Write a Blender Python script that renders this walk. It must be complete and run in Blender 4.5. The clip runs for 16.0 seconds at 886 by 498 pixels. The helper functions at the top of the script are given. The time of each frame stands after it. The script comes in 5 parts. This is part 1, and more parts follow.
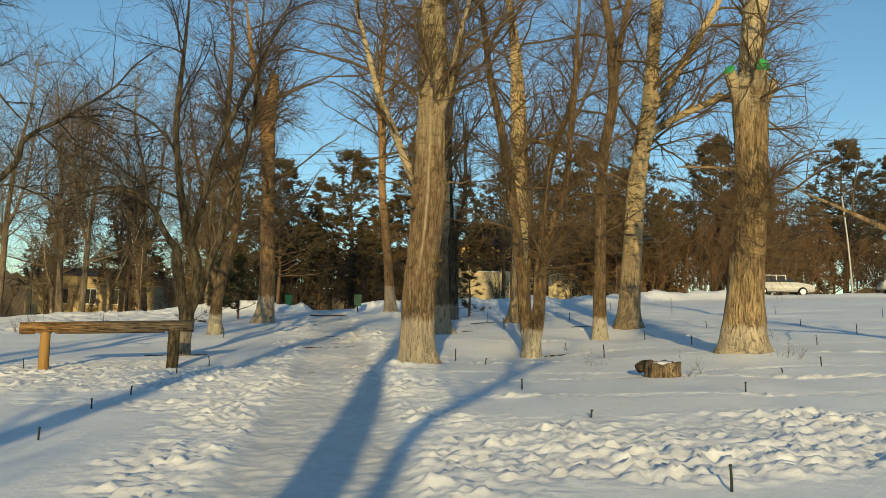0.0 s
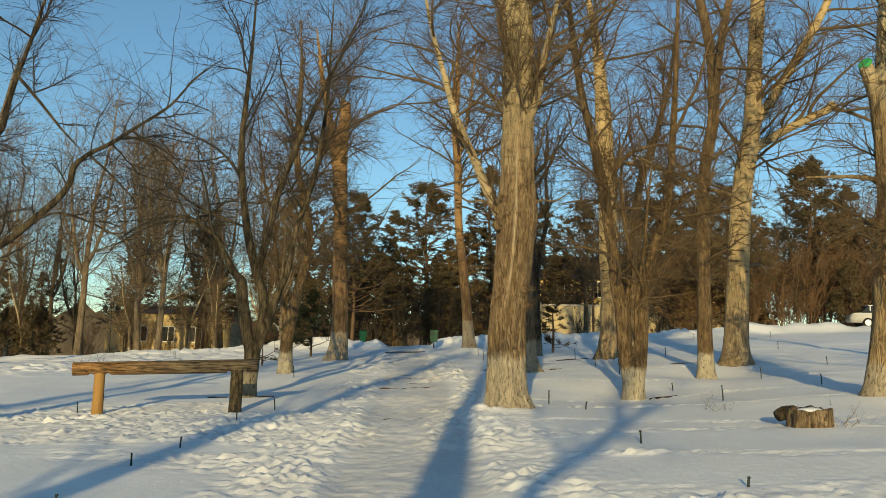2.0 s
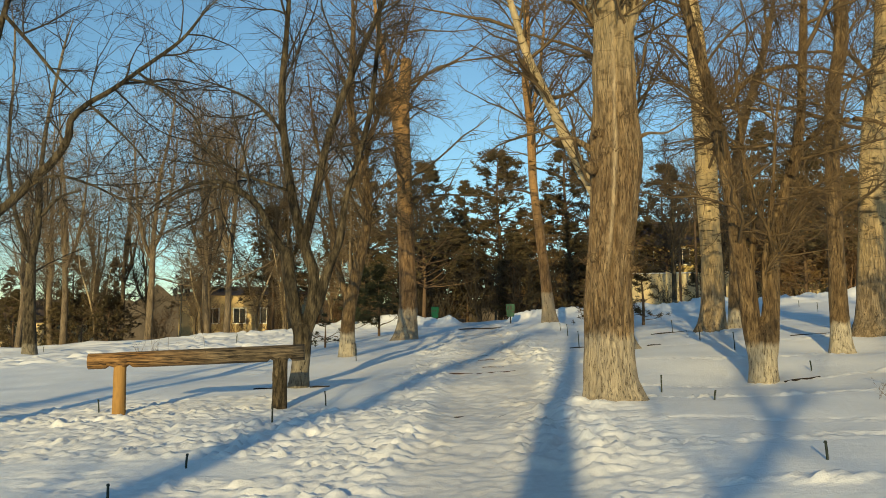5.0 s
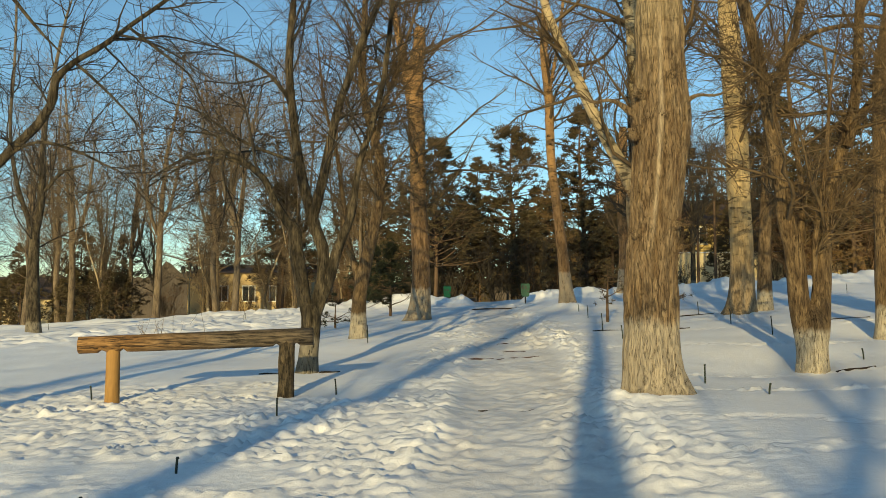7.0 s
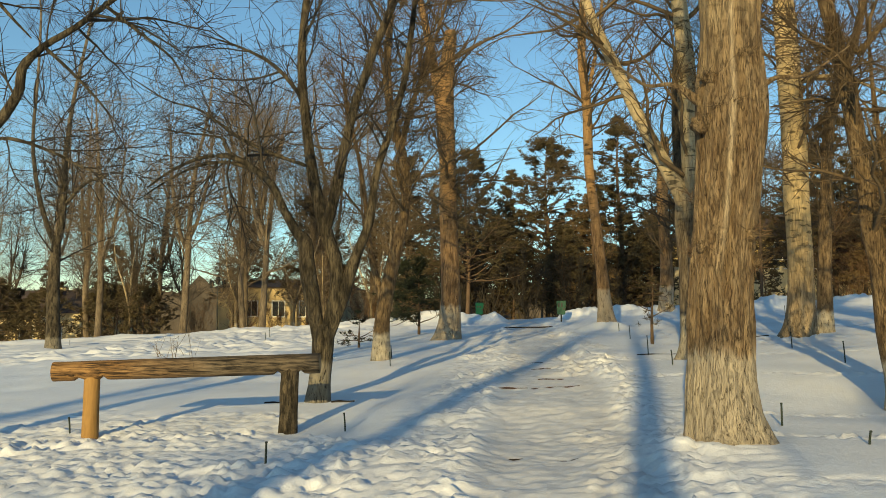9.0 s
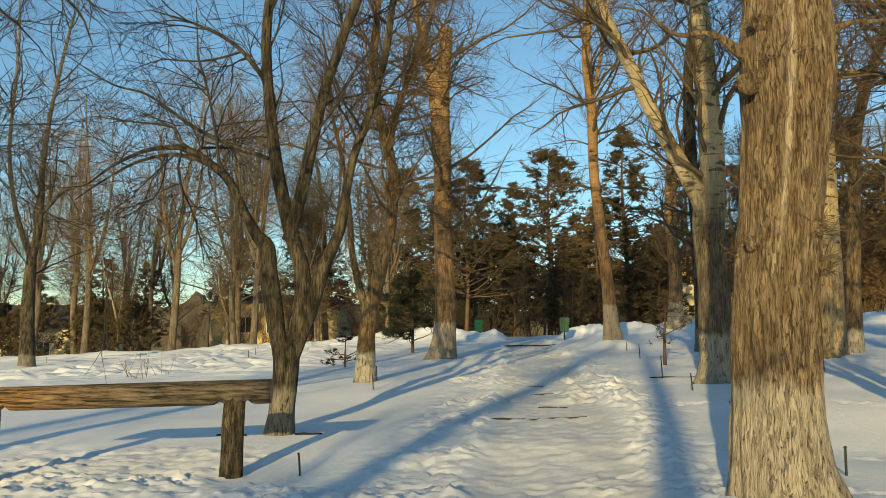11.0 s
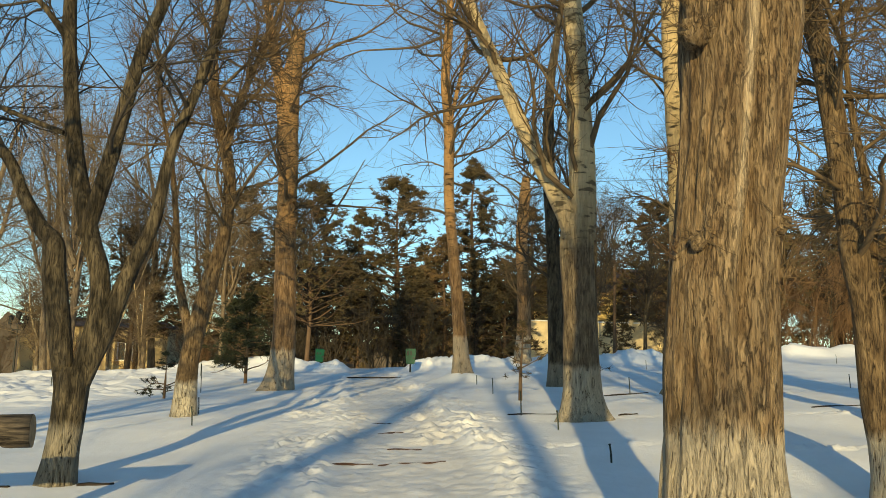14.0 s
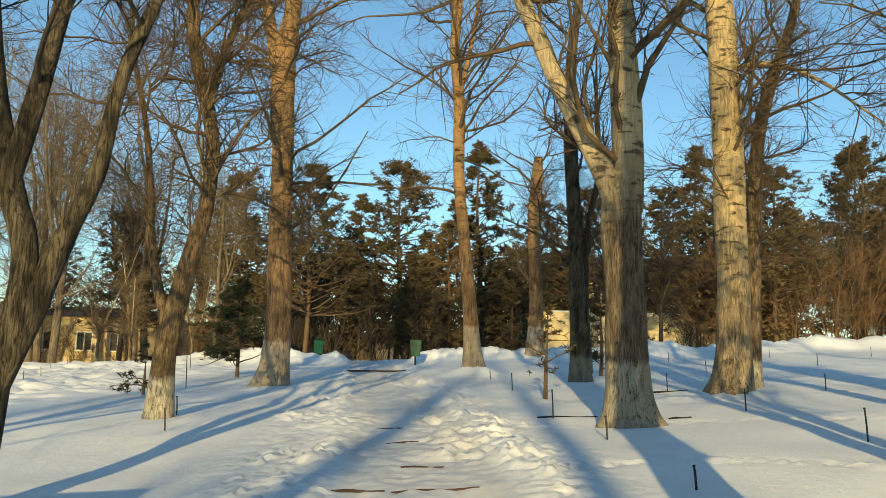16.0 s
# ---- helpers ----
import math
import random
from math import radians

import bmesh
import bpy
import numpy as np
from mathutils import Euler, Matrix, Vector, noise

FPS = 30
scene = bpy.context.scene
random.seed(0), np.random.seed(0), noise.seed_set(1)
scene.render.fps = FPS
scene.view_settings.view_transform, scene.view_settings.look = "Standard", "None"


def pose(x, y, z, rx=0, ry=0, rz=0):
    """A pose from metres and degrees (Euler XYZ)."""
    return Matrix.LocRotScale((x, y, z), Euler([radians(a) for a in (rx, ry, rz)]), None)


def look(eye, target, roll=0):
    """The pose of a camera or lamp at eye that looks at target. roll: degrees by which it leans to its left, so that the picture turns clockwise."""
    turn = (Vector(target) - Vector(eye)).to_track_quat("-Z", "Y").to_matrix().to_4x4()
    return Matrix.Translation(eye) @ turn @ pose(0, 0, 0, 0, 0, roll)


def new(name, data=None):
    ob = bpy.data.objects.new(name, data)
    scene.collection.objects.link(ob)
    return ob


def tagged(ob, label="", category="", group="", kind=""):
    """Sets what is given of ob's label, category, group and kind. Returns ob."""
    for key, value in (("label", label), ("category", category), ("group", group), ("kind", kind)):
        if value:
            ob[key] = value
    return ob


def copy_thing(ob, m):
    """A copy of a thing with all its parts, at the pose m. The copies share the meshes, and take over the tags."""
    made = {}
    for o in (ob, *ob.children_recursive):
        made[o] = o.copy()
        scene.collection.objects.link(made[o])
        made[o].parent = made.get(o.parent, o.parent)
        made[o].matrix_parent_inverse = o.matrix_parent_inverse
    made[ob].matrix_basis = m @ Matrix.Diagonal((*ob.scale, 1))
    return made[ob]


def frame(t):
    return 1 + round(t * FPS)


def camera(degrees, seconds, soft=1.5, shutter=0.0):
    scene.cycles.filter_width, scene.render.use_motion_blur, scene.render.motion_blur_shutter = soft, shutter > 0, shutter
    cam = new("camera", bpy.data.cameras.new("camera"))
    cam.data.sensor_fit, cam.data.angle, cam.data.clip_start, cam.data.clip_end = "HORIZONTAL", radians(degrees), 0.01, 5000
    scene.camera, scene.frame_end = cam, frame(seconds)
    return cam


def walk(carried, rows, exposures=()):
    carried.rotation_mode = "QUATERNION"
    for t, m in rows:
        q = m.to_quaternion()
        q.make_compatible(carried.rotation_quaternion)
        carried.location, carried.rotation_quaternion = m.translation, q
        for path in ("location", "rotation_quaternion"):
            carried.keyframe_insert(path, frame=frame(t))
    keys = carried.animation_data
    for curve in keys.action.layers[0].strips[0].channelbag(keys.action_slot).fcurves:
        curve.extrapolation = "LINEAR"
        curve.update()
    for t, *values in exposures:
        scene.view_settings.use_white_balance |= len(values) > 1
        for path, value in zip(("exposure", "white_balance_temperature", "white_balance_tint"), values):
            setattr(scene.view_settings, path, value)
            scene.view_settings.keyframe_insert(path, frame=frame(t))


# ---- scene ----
cam = camera(56.0, 16.0, 0.75)
PATH = [
    (0, (0.347, 0.251, 1.446), (0.317, 2.243, 1.613), 1.5),
    (0.5, (0.295, 0.626, 1.409), (0.196, 2.61, 1.635), 1.6),
    (1, (0.232, 1.048, 1.422), (0.086, 3.027, 1.671), 1.6),
    (1.5, (0.152, 1.56, 1.45), (-0.025, 3.535, 1.704), 1.6),
    (2, (0.036, 2.115, 1.476), (-0.171, 4.089, 1.723), 1.2),
    (2.5, (-0.096, 2.657, 1.49), (-0.33, 4.63, 1.72), 0.8),
    (3, (-0.213, 3.164, 1.484), (-0.474, 5.135, 1.702), 0.5),
    (3.5, (-0.305, 3.63, 1.491), (-0.593, 5.597, 1.712), 0.2),
    (4, (-0.35, 4.049, 1.545), (-0.667, 6.01, 1.776), 0.1),
    (4.5, (-0.331, 4.467, 1.612), (-0.683, 6.422, 1.842), -0.1),
    (5, (-0.372, 4.954, 1.548), (-0.75, 6.909, 1.734), -0.3),
    (5.2, (-0.398, 5.116, 1.534), (-0.786, 7.072, 1.693), -0.3),
    (7.3, (-0.756, 6.226, 1.627), (-1.164, 8.18, 1.761), 0.2),
    (7.5, (-0.749, 6.399, 1.634), (-1.17, 8.349, 1.772), 0.4),
    (8, (-0.814, 6.702, 1.654), (-1.252, 8.648, 1.797), 0.5),
    (8.5, (-0.886, 7.143, 1.715), (-1.345, 9.084, 1.866), 0.4),
    (9, (-0.971, 7.605, 1.712), (-1.452, 9.539, 1.883), 0.4),
    (9.2, (-0.971, 7.797, 1.713), (-1.465, 9.727, 1.893), 0.3),
    (11.3, (-1.263, 9.714, 1.738), (-1.746, 11.644, 1.949), 0.7),
    (11.5, (-1.32, 9.84, 1.733), (-1.774, 11.777, 1.94), 0.8),
    (12, (-1.358, 10.141, 1.745), (-1.742, 12.093, 1.95), 1.0),
    (12.5, (-1.416, 10.443, 1.734), (-1.725, 12.407, 1.952), 1.2),
    (13, (-1.512, 10.712, 1.708), (-1.738, 12.685, 1.947), 1.6),
    (13.5, (-1.524, 10.984, 1.699), (-1.688, 12.96, 1.965), 1.7),
    (14, (-1.573, 11.296, 1.686), (-1.694, 13.271, 1.981), 1.7),
    (14.5, (-1.639, 11.649, 1.669), (-1.758, 13.619, 1.992), 2.0),
    (15, (-1.71, 12.155, 1.701), (-1.832, 14.122, 2.041), 2.0),
    (15.5, (-1.871, 12.869, 1.785), (-1.99, 14.839, 2.106), 2.2),
    (16, (-1.982, 13.473, 1.746), (-2.102, 15.45, 2.02), 1.8),
]
EXPOSURE = [(0, -0.03, 6650, -4), (5, 0.12, 6800, -5), (9, 0.18, 6800, -5), (12.5, 0.28, 6800, -5), (16, 0.42, 6750, -5)]
walk(cam, [(t, look(eye, target, roll)) for t, eye, target, roll in PATH], EXPOSURE)

# ---- light ----
SUN_AZ, SUN_EL = 181.5, 12.0          # compass bearing from +y (clockwise) and height of the sun
world = bpy.data.worlds.new("sky")
scene.world = world
world.use_nodes = True
wn, wl = world.node_tree.nodes, world.node_tree.links
sky = wn.new("ShaderNodeTexSky")
sky.sky_type = "NISHITA"
sky.sun_disc = False
sky.sun_elevation, sky.sun_rotation = radians(SUN_EL), radians(SUN_AZ)
sky.air_density, sky.dust_density, sky.ozone_density = 1.0, 0.1, 3.2
wl.new(sky.outputs[0], wn["Background"].inputs[0])
wn["Background"].inputs[1].default_value = 0.15
sun = new("sun", bpy.data.lights.new("sun", "SUN"))
sun.data.energy, sun.data.angle, sun.data.color = 4.8, radians(0.6), (1.0, 0.735, 0.385)
az, el = radians(SUN_AZ), radians(SUN_EL)
sun.matrix_world = look((0, 0, 30), (-math.sin(az) * math.cos(el), -math.cos(az) * math.cos(el), 30 - math.sin(el)))


# ---- materials ----
def base_mat(name, rough=0.8):
    m = bpy.data.materials.new(name)
    m.use_nodes = True
    b = m.node_tree.nodes["Principled BSDF"]
    b.inputs["Roughness"].default_value = rough
    b.inputs["Specular IOR Level"].default_value = 0.25
    return m, m.node_tree.nodes, m.node_tree.links, b


def ramp(nodes, stops):
    r = nodes.new("ShaderNodeValToRGB")
    el = r.color_ramp.elements
    while len(el) < len(stops):
        el.new(0.5)
    for e, (p, c) in zip(el, stops):
        e.position, e.color = p, (*c, 1)
    return r


def coords(nodes, links, scale, kind="Object"):
    t, m = nodes.new("ShaderNodeTexCoord"), nodes.new("ShaderNodeMapping")
    m.inputs["Scale"].default_value = scale
    links.new(t.outputs[kind], m.inputs[0])
    return m


def noise_node(nodes, links, src, scale, detail=4, rough=0.6, distort=0.0):
    n = nodes.new("ShaderNodeTexNoise")
    n.inputs["Scale"].default_value, n.inputs["Detail"].default_value = scale, detail
    n.inputs["Roughness"].default_value, n.inputs["Distortion"].default_value = rough, distort
    links.new(src.outputs[0], n.inputs["Vector"])
    return n


def mix(nodes, links, fac, a, b, mode="MIX"):
    m = nodes.new("ShaderNodeMix")
    m.data_type, m.blend_type = "RGBA", mode
    for socket, v in ((m.inputs[0], fac), (m.inputs[6], a), (m.inputs[7], b)):
        if isinstance(v, (int, float)):
            socket.default_value = v
        elif isinstance(v, tuple):
            socket.default_value = (*v, 1)
        else:
            links.new(v, socket)
    return m.outputs[2]


def bump(nodes, links, b, height, strength, dist):
    n = nodes.new("ShaderNodeBump")
    n.inputs["Strength"].default_value, n.inputs["Distance"].default_value = strength, dist
    links.new(height, n.inputs["Height"])
    links.new(n.outputs[0], b.inputs["Normal"])


def plain(name, color, rough=0.7, scale=6.0, vary=0.25, depth=0.003, stretch=(1, 1, 1), metal=0.0):
    """A surface of one colour with grain and blotches at two scales."""
    m, n, l, b = base_mat(name, rough)
    c = coords(n, l, stretch)
    big, fine = noise_node(n, l, c, scale, 3), noise_node(n, l, c, scale * 9, 4)
    lo = tuple(v * (1 - vary) for v in color)
    hi = tuple(min(1, v * (1 + vary)) for v in color)
    col = mix(n, l, 0.35, ramp_out(n, l, big, lo, hi), ramp_out(n, l, fine, lo, hi))
    l.new(col, b.inputs["Base Color"])
    b.inputs["Metallic"].default_value = metal
    bump(n, l, b, fine.outputs[0], 0.5, depth)
    return m


def ramp_out(n, l, src, lo, hi, a=0.3, z=0.7):
    r = ramp(n, [(a, lo), (z, hi)])
    l.new(src.outputs[0], r.inputs[0])
    return r.outputs[0]


def bark(name, dark, mid, pale, fissure=9.0, pale_from=3.0, pale_to=6.0, smooth=(0.5, 0.43, 0.3), wash=0.0, washed=0.6):
    """Furrowed bark below, smoother paler bark with dark scars above; wash: height of old whitewash at the foot."""
    m, n, l, b = base_mat(name, 0.9)
    warp = noise_node(n, l, coords(n, l, (1, 1, 0.35)), fissure * 1.3, 3, 0.6)
    bent = n.new("ShaderNodeVectorMath")
    bent.operation = "MULTIPLY_ADD"
    l.new(warp.outputs["Color"], bent.inputs[0])
    bent.inputs[1].default_value = (0.05, 0.05, 0.03)
    l.new(coords(n, l, (1, 1, 0.13)).outputs[0], bent.inputs[2])

    fibre = noise_node(n, l, coords(n, l, (1, 1, 0.07)), fissure * 9, 4, 0.65, 0.3)
    furrow = noise_node(n, l, coords(n, l, (1, 1, 0.25)), fissure * 1.1, 4, 0.6)
    split = noise_node(n, l, bent, fissure * 13, 3, 0.6, 0.5)
    deep = noise_node(n, l, bent, fissure * 6.0, 6, 0.7, 0.9)
    gap_a = ramp(n, [(0.32, (0.6, 0.6, 0.6)), (0.44, (0.88, 0.88, 0.88)), (0.58, (1, 1, 1))])
    l.new(split.outputs[0], gap_a.inputs[0])
    gap_b = ramp(n, [(0.36, (0.05, 0.05, 0.05)), (0.42, (0.45, 0.45, 0.45)), (0.48, (0.85, 0.85, 0.85)), (0.6, (1, 1, 1))])
    l.new(deep.outputs[0], gap_b.inputs[0])
    fine = mix(n, l, 1.0, gap_a.outputs[0], gap_b.outputs[0], "MULTIPLY")
    low = ramp(n, [(0.38, mid), (0.62, pale)])
    l.new(warp.outputs[0], low.inputs[0])
    broken = ramp(n, [(0.34, (0.6, 0.6, 0.6)), (0.6, (1, 1, 1))])
    l.new(furrow.outputs[0], broken.inputs[0])
    inv = mix(n, l, 1.0, (1, 1, 1), fine, "SUBTRACT")
    cut_fac = mix(n, l, 1.0, inv, broken.outputs[0], "MULTIPLY")
    cracked = mix(n, l, cut_fac, low.outputs[0], dark)
    grain_ = ramp(n, [(0.32, (0.68, 0.66, 0.64)), (0.62, (1.06, 1.06, 1.06))])
    l.new(fibre.outputs[0], grain_.inputs[0])
    low_col = mix(n, l, 0.9, cracked, grain_.outputs[0], "MULTIPLY")
    blend_ = ramp(n, [(0.35, (0.78, 0.76, 0.74)), (0.65, (1.08, 1.08, 1.08))])
    l.new(furrow.outputs[0], blend_.inputs[0])
    low_col = mix(n, l, 0.8, low_col, blend_.outputs[0], "MULTIPLY")
    relief = mix(n, l, 0.3, fine, fibre.outputs[0])
    c2 = coords(n, l, (1, 1, 3.2))
    scar = noise_node(n, l, c2, 3.4, 3, 0.55, 0.3)
    up = ramp(n, [(0.36, tuple(v * 0.25 for v in smooth)), (0.43, smooth), (0.75, tuple(min(1, v * 1.2) for v in smooth))])
    l.new(scar.outputs[0], up.inputs[0])
    t = n.new("ShaderNodeTexCoord")
    sep = n.new("ShaderNodeSeparateXYZ")
    l.new(t.outputs["Object"], sep.inputs[0])
    blot = noise_node(n, l, coords(n, l, (1, 1, 0.5)), 2.2, 4)
    h = n.new("ShaderNodeMath")
    h.operation = "MULTIPLY_ADD"
    l.new(blot.outputs[0], h.inputs[0])
    h.inputs[1].default_value = 2.4
    l.new(sep.outputs[2], h.inputs[2])
    r = n.new("ShaderNodeMapRange")
    r.inputs["From Min"].default_value, r.inputs["From Max"].default_value = pale_from + 1.2, pale_to + 1.2
    l.new(h.outputs[0], r.inputs[0])
    col = mix(n, l, r.outputs[0], low_col, up.outputs[0])
    big = noise_node(n, l, coords(n, l, (1, 1, 0.4)), 1.3, 4)
    col = mix(n, l, 0.55, col, ramp_out(n, l, big, (0.55, 0.52, 0.5), (1.0, 1.0, 1.0)), "MULTIPLY")
    if wash:
        w = n.new("ShaderNodeMapRange")
        w.inputs["From Min"].default_value, w.inputs["From Max"].default_value = wash + 0.06, wash - 0.04
        j = n.new("ShaderNodeMath")
        j.operation = "MULTIPLY_ADD"
        l.new(furrow.outputs[0], j.inputs[0])
        j.inputs[1].default_value = 0.3
        l.new(sep.outputs[2], j.inputs[2])
        l.new(j.outputs[0], w.inputs[0])
        worn = ramp(n, [(0.1, (0, 0, 0)), (0.5, (washed, washed, washed))])
        l.new(fine, worn.inputs[0])
        f = n.new("ShaderNodeMath")
        f.operation = "MULTIPLY"
        l.new(w.outputs[0], f.inputs[0])
        l.new(worn.outputs[0], f.inputs[1])
        col = mix(n, l, f.outputs[0], col, (0.62, 0.565, 0.45))
    sc = n.new("ShaderNodeAttribute")
    sc.attribute_name = "scar"
    peeled = mix(n, l, 0.8, (0.56, 0.44, 0.29), grain_.outputs[0], "MULTIPLY")
    col = mix(n, l, sc.outputs["Fac"], col, peeled)
    l.new(col, b.inputs["Base Color"])
    bump(n, l, b, relief, 1.0, 0.035)
    return m


M_MAIN = bark("bark_old_poplar", (0.042, 0.028, 0.016), (0.28, 0.19, 0.104), (0.46, 0.34, 0.2), 8.5, 3.4, 6.5, (0.5, 0.41, 0.25), wash=0.95, washed=0.45)
M_POP = bark("bark_poplar", (0.045, 0.034, 0.022), (0.16, 0.122, 0.08), (0.31, 0.245, 0.16), 5.5, 2.6, 4.2, (0.6, 0.48, 0.29), wash=1.0, washed=0.4)
M_POP2 = bark("bark_pale_poplar", (0.12, 0.088, 0.055), (0.34, 0.26, 0.16), (0.52, 0.4, 0.25), 5, 0.8, 3.2, (0.58, 0.44, 0.235))
# grey bark, darkened further in place of shade on the many-stemmed tree
M_GREY = bark("bark_grey", (0.01, 0.009, 0.006), (0.045, 0.037, 0.024), (0.19, 0.155, 0.1), 5.5, 7, 14, (0.22, 0.18, 0.13), wash=0.75, washed=0.25)
M_BROWN = bark("bark_brown", (0.028, 0.019, 0.011), (0.16, 0.108, 0.058), (0.32, 0.228, 0.125), 7, 7, 14, (0.26, 0.19, 0.12), wash=0.75)
M_SMALL = bark("bark_tan", (0.05, 0.034, 0.021), (0.2, 0.14, 0.08), (0.39, 0.28, 0.16), 6, 7, 14, (0.26, 0.19, 0.12), wash=0.7)
M_POLL = bark("bark_pollard", (0.05, 0.033, 0.018), (0.34, 0.24, 0.125), (0.53, 0.39, 0.21), 5, 4.7, 5.4, (0.58, 0.48, 0.31), wash=0.6, washed=0.4)
# orange sunlight on the broken trunk's top is put into the smooth upper colour
M_SNAG = bark("bark_snag", (0.07, 0.042, 0.024), (0.25, 0.16, 0.085), (0.42, 0.275, 0.15), 5, 3.0, 5.5, (0.43, 0.26, 0.115), wash=1.2, washed=0.4)
M_FAR_BARK = bark("bark_far", (0.06, 0.046, 0.033), (0.19, 0.15, 0.105), (0.32, 0.255, 0.175), 4, 9, 18, (0.32, 0.255, 0.175))
M_TWIG = plain("twig_bark", (0.118, 0.082, 0.045), 0.8, 5, 0.45)
M_TWIG_GREY = plain("twig_bark_grey", (0.045, 0.037, 0.028), 0.8, 5, 0.4)
M_FAR_TWIG = plain("far_twig_bark", (0.165, 0.123, 0.078), 0.8, 5, 0.4)
M_BUSH = plain("bush_twigs", (0.15, 0.092, 0.05), 0.8, 3, 0.35)
M_NEEDLE = plain("pine_needles", (0.078, 0.06, 0.03), 0.7, 0.8, 0.45)
M_SPRUCE = plain("spruce_needles", (0.022, 0.027, 0.014), 0.7, 0.8, 0.4)
M_NEEDLE_RUST = plain("rusty_needles", (0.15, 0.098, 0.045), 0.75, 0.8, 0.4)
M_PINE_BARK = plain("pine_bark", (0.11, 0.072, 0.045), 0.9, 5, 0.45, 0.02, (1, 1, 0.3))


# ---- mesh helpers ----
def mesh_object(name, verts, faces, material, parent=None, label="", smooth=True):
    me = bpy.data.meshes.new(name)
    if isinstance(faces, np.ndarray):
        k = faces.shape[1]
        me.vertices.add(len(verts))
        me.vertices.foreach_set("co", np.asarray(verts, dtype=np.float32).ravel())
        me.loops.add(faces.size)
        me.loops.foreach_set("vertex_index", faces.astype(np.int32).ravel())
        me.polygons.add(len(faces))
        me.polygons.foreach_set("loop_start", np.arange(0, faces.size, k, dtype=np.int32))
        me.update(calc_edges=True)
    else:
        me.from_pydata(verts, [], faces)
    me.polygons.foreach_set("use_smooth", np.full(len(me.polygons), smooth))
    if material:
        me.materials.append(material)
    ob = new(name, me)
    if parent:
        ob.parent = parent
    if label:
        ob["label"] = label
    return ob


def part(name, bm, material, parent, label="", smooth=False):
    me = bpy.data.meshes.new(name)
    bm.to_mesh(me)
    bm.free()
    me.polygons.foreach_set("use_smooth", np.full(len(me.polygons), smooth))
    me.materials.append(material)
    ob = new(name, me)
    ob.parent = parent
    if label:
        ob["label"] = label
    return ob


def thing(name, at, label, category, group="", turn=0.0, scale=1.0):
    ob = new(name)
    ob.empty_display_size = 0.2
    ob.matrix_world = pose(*at, 0, 0, turn) @ Matrix.Scale(scale, 4)
    return tagged(ob, label, category, group)


def hashed(ix, iy, seed):
    h = np.sin(ix * 127.1 + iy * 311.7 + seed * 74.7) * 43758.5453
    return h - np.floor(h)


def vnoise(x, y, seed=0):
    """Smooth value noise in -1..1 for arrays."""
    ix, iy = np.floor(x), np.floor(y)
    fx, fy = x - ix, y - iy
    fx, fy = fx * fx * (3 - 2 * fx), fy * fy * (3 - 2 * fy)
    a, b = hashed(ix, iy, seed), hashed(ix + 1, iy, seed)
    c, d = hashed(ix, iy + 1, seed), hashed(ix + 1, iy + 1, seed)
    return 2 * (a + (b - a) * fx + (c - a) * fy + (a - b - c + d) * fx * fy) - 1


def step(x, a, b):
    t = np.clip((x - a) / (b - a), 0, 1)
    return t * t * (3 - 2 * t)


# ---- ground ----
def path_x(y):
    return -0.10 * y - 0.001 * y * y


def lie(x, y):
    """The smooth lie of the ground: a slope up to a crest, level and falling behind it."""
    x, y = np.asarray(x, float), np.asarray(y, float)
    xe = 45 * np.tanh(x / 45)
    crest = 48 + 7 * step(x, 0, 20)
    ye = np.maximum(y, -12 + 0 * y)
    over = np.maximum(0, ye - crest)
    over = np.minimum(np.sqrt(over * over + 16) - 4, 45)
    over2 = np.maximum(0, y - crest - 48)
    z = -0.022 * np.minimum(np.maximum(0, -14 - x), 40) * step(y, 22, 46) - 0.167 + 0.0489 * xe + 0.0471 * (ye - over2) - (0.068 - 0.021 * step(x, -2, 4)) * over
    return z


def clods(x, y, freq, height, seed):
    """Broken lumps of snow: tilted flat-topped blocks scattered one to a cell."""
    wx, wy = x * freq + 0.35 * vnoise(x * freq * 2.3, y * freq * 2.3, seed + 5), y * freq + 0.35 * vnoise(x * freq * 2.3, y * freq * 2.3, seed + 6)
    ix, iy = np.floor(wx), np.floor(wy)
    out = np.zeros_like(wx)
    for dx in (-1, 0, 1):
        for dy in (-1, 0, 1):
            cx, cy = ix + dx, iy + dy
            px, py = cx + hashed(cx, cy, seed), cy + hashed(cx, cy, seed + 1)
            r = 0.25 + 0.5 * hashed(cx, cy, seed + 2)
            a = hashed(cx, cy, seed + 3) * 6.283
            u, v = (wx - px) * np.cos(a) + (wy - py) * np.sin(a), (wy - py) * np.cos(a) - (wx - px) * np.sin(a)
            d = np.maximum(np.abs(u), np.abs(v) * 1.4) * 0.6 + 0.4 * np.sqrt(u * u + v * v)
            top = step(d, r, r - 0.34) * (0.45 + 0.55 * hashed(cx, cy, seed + 4) + 0.4 * u)
            out = np.maximum(out, top)
    return out * height


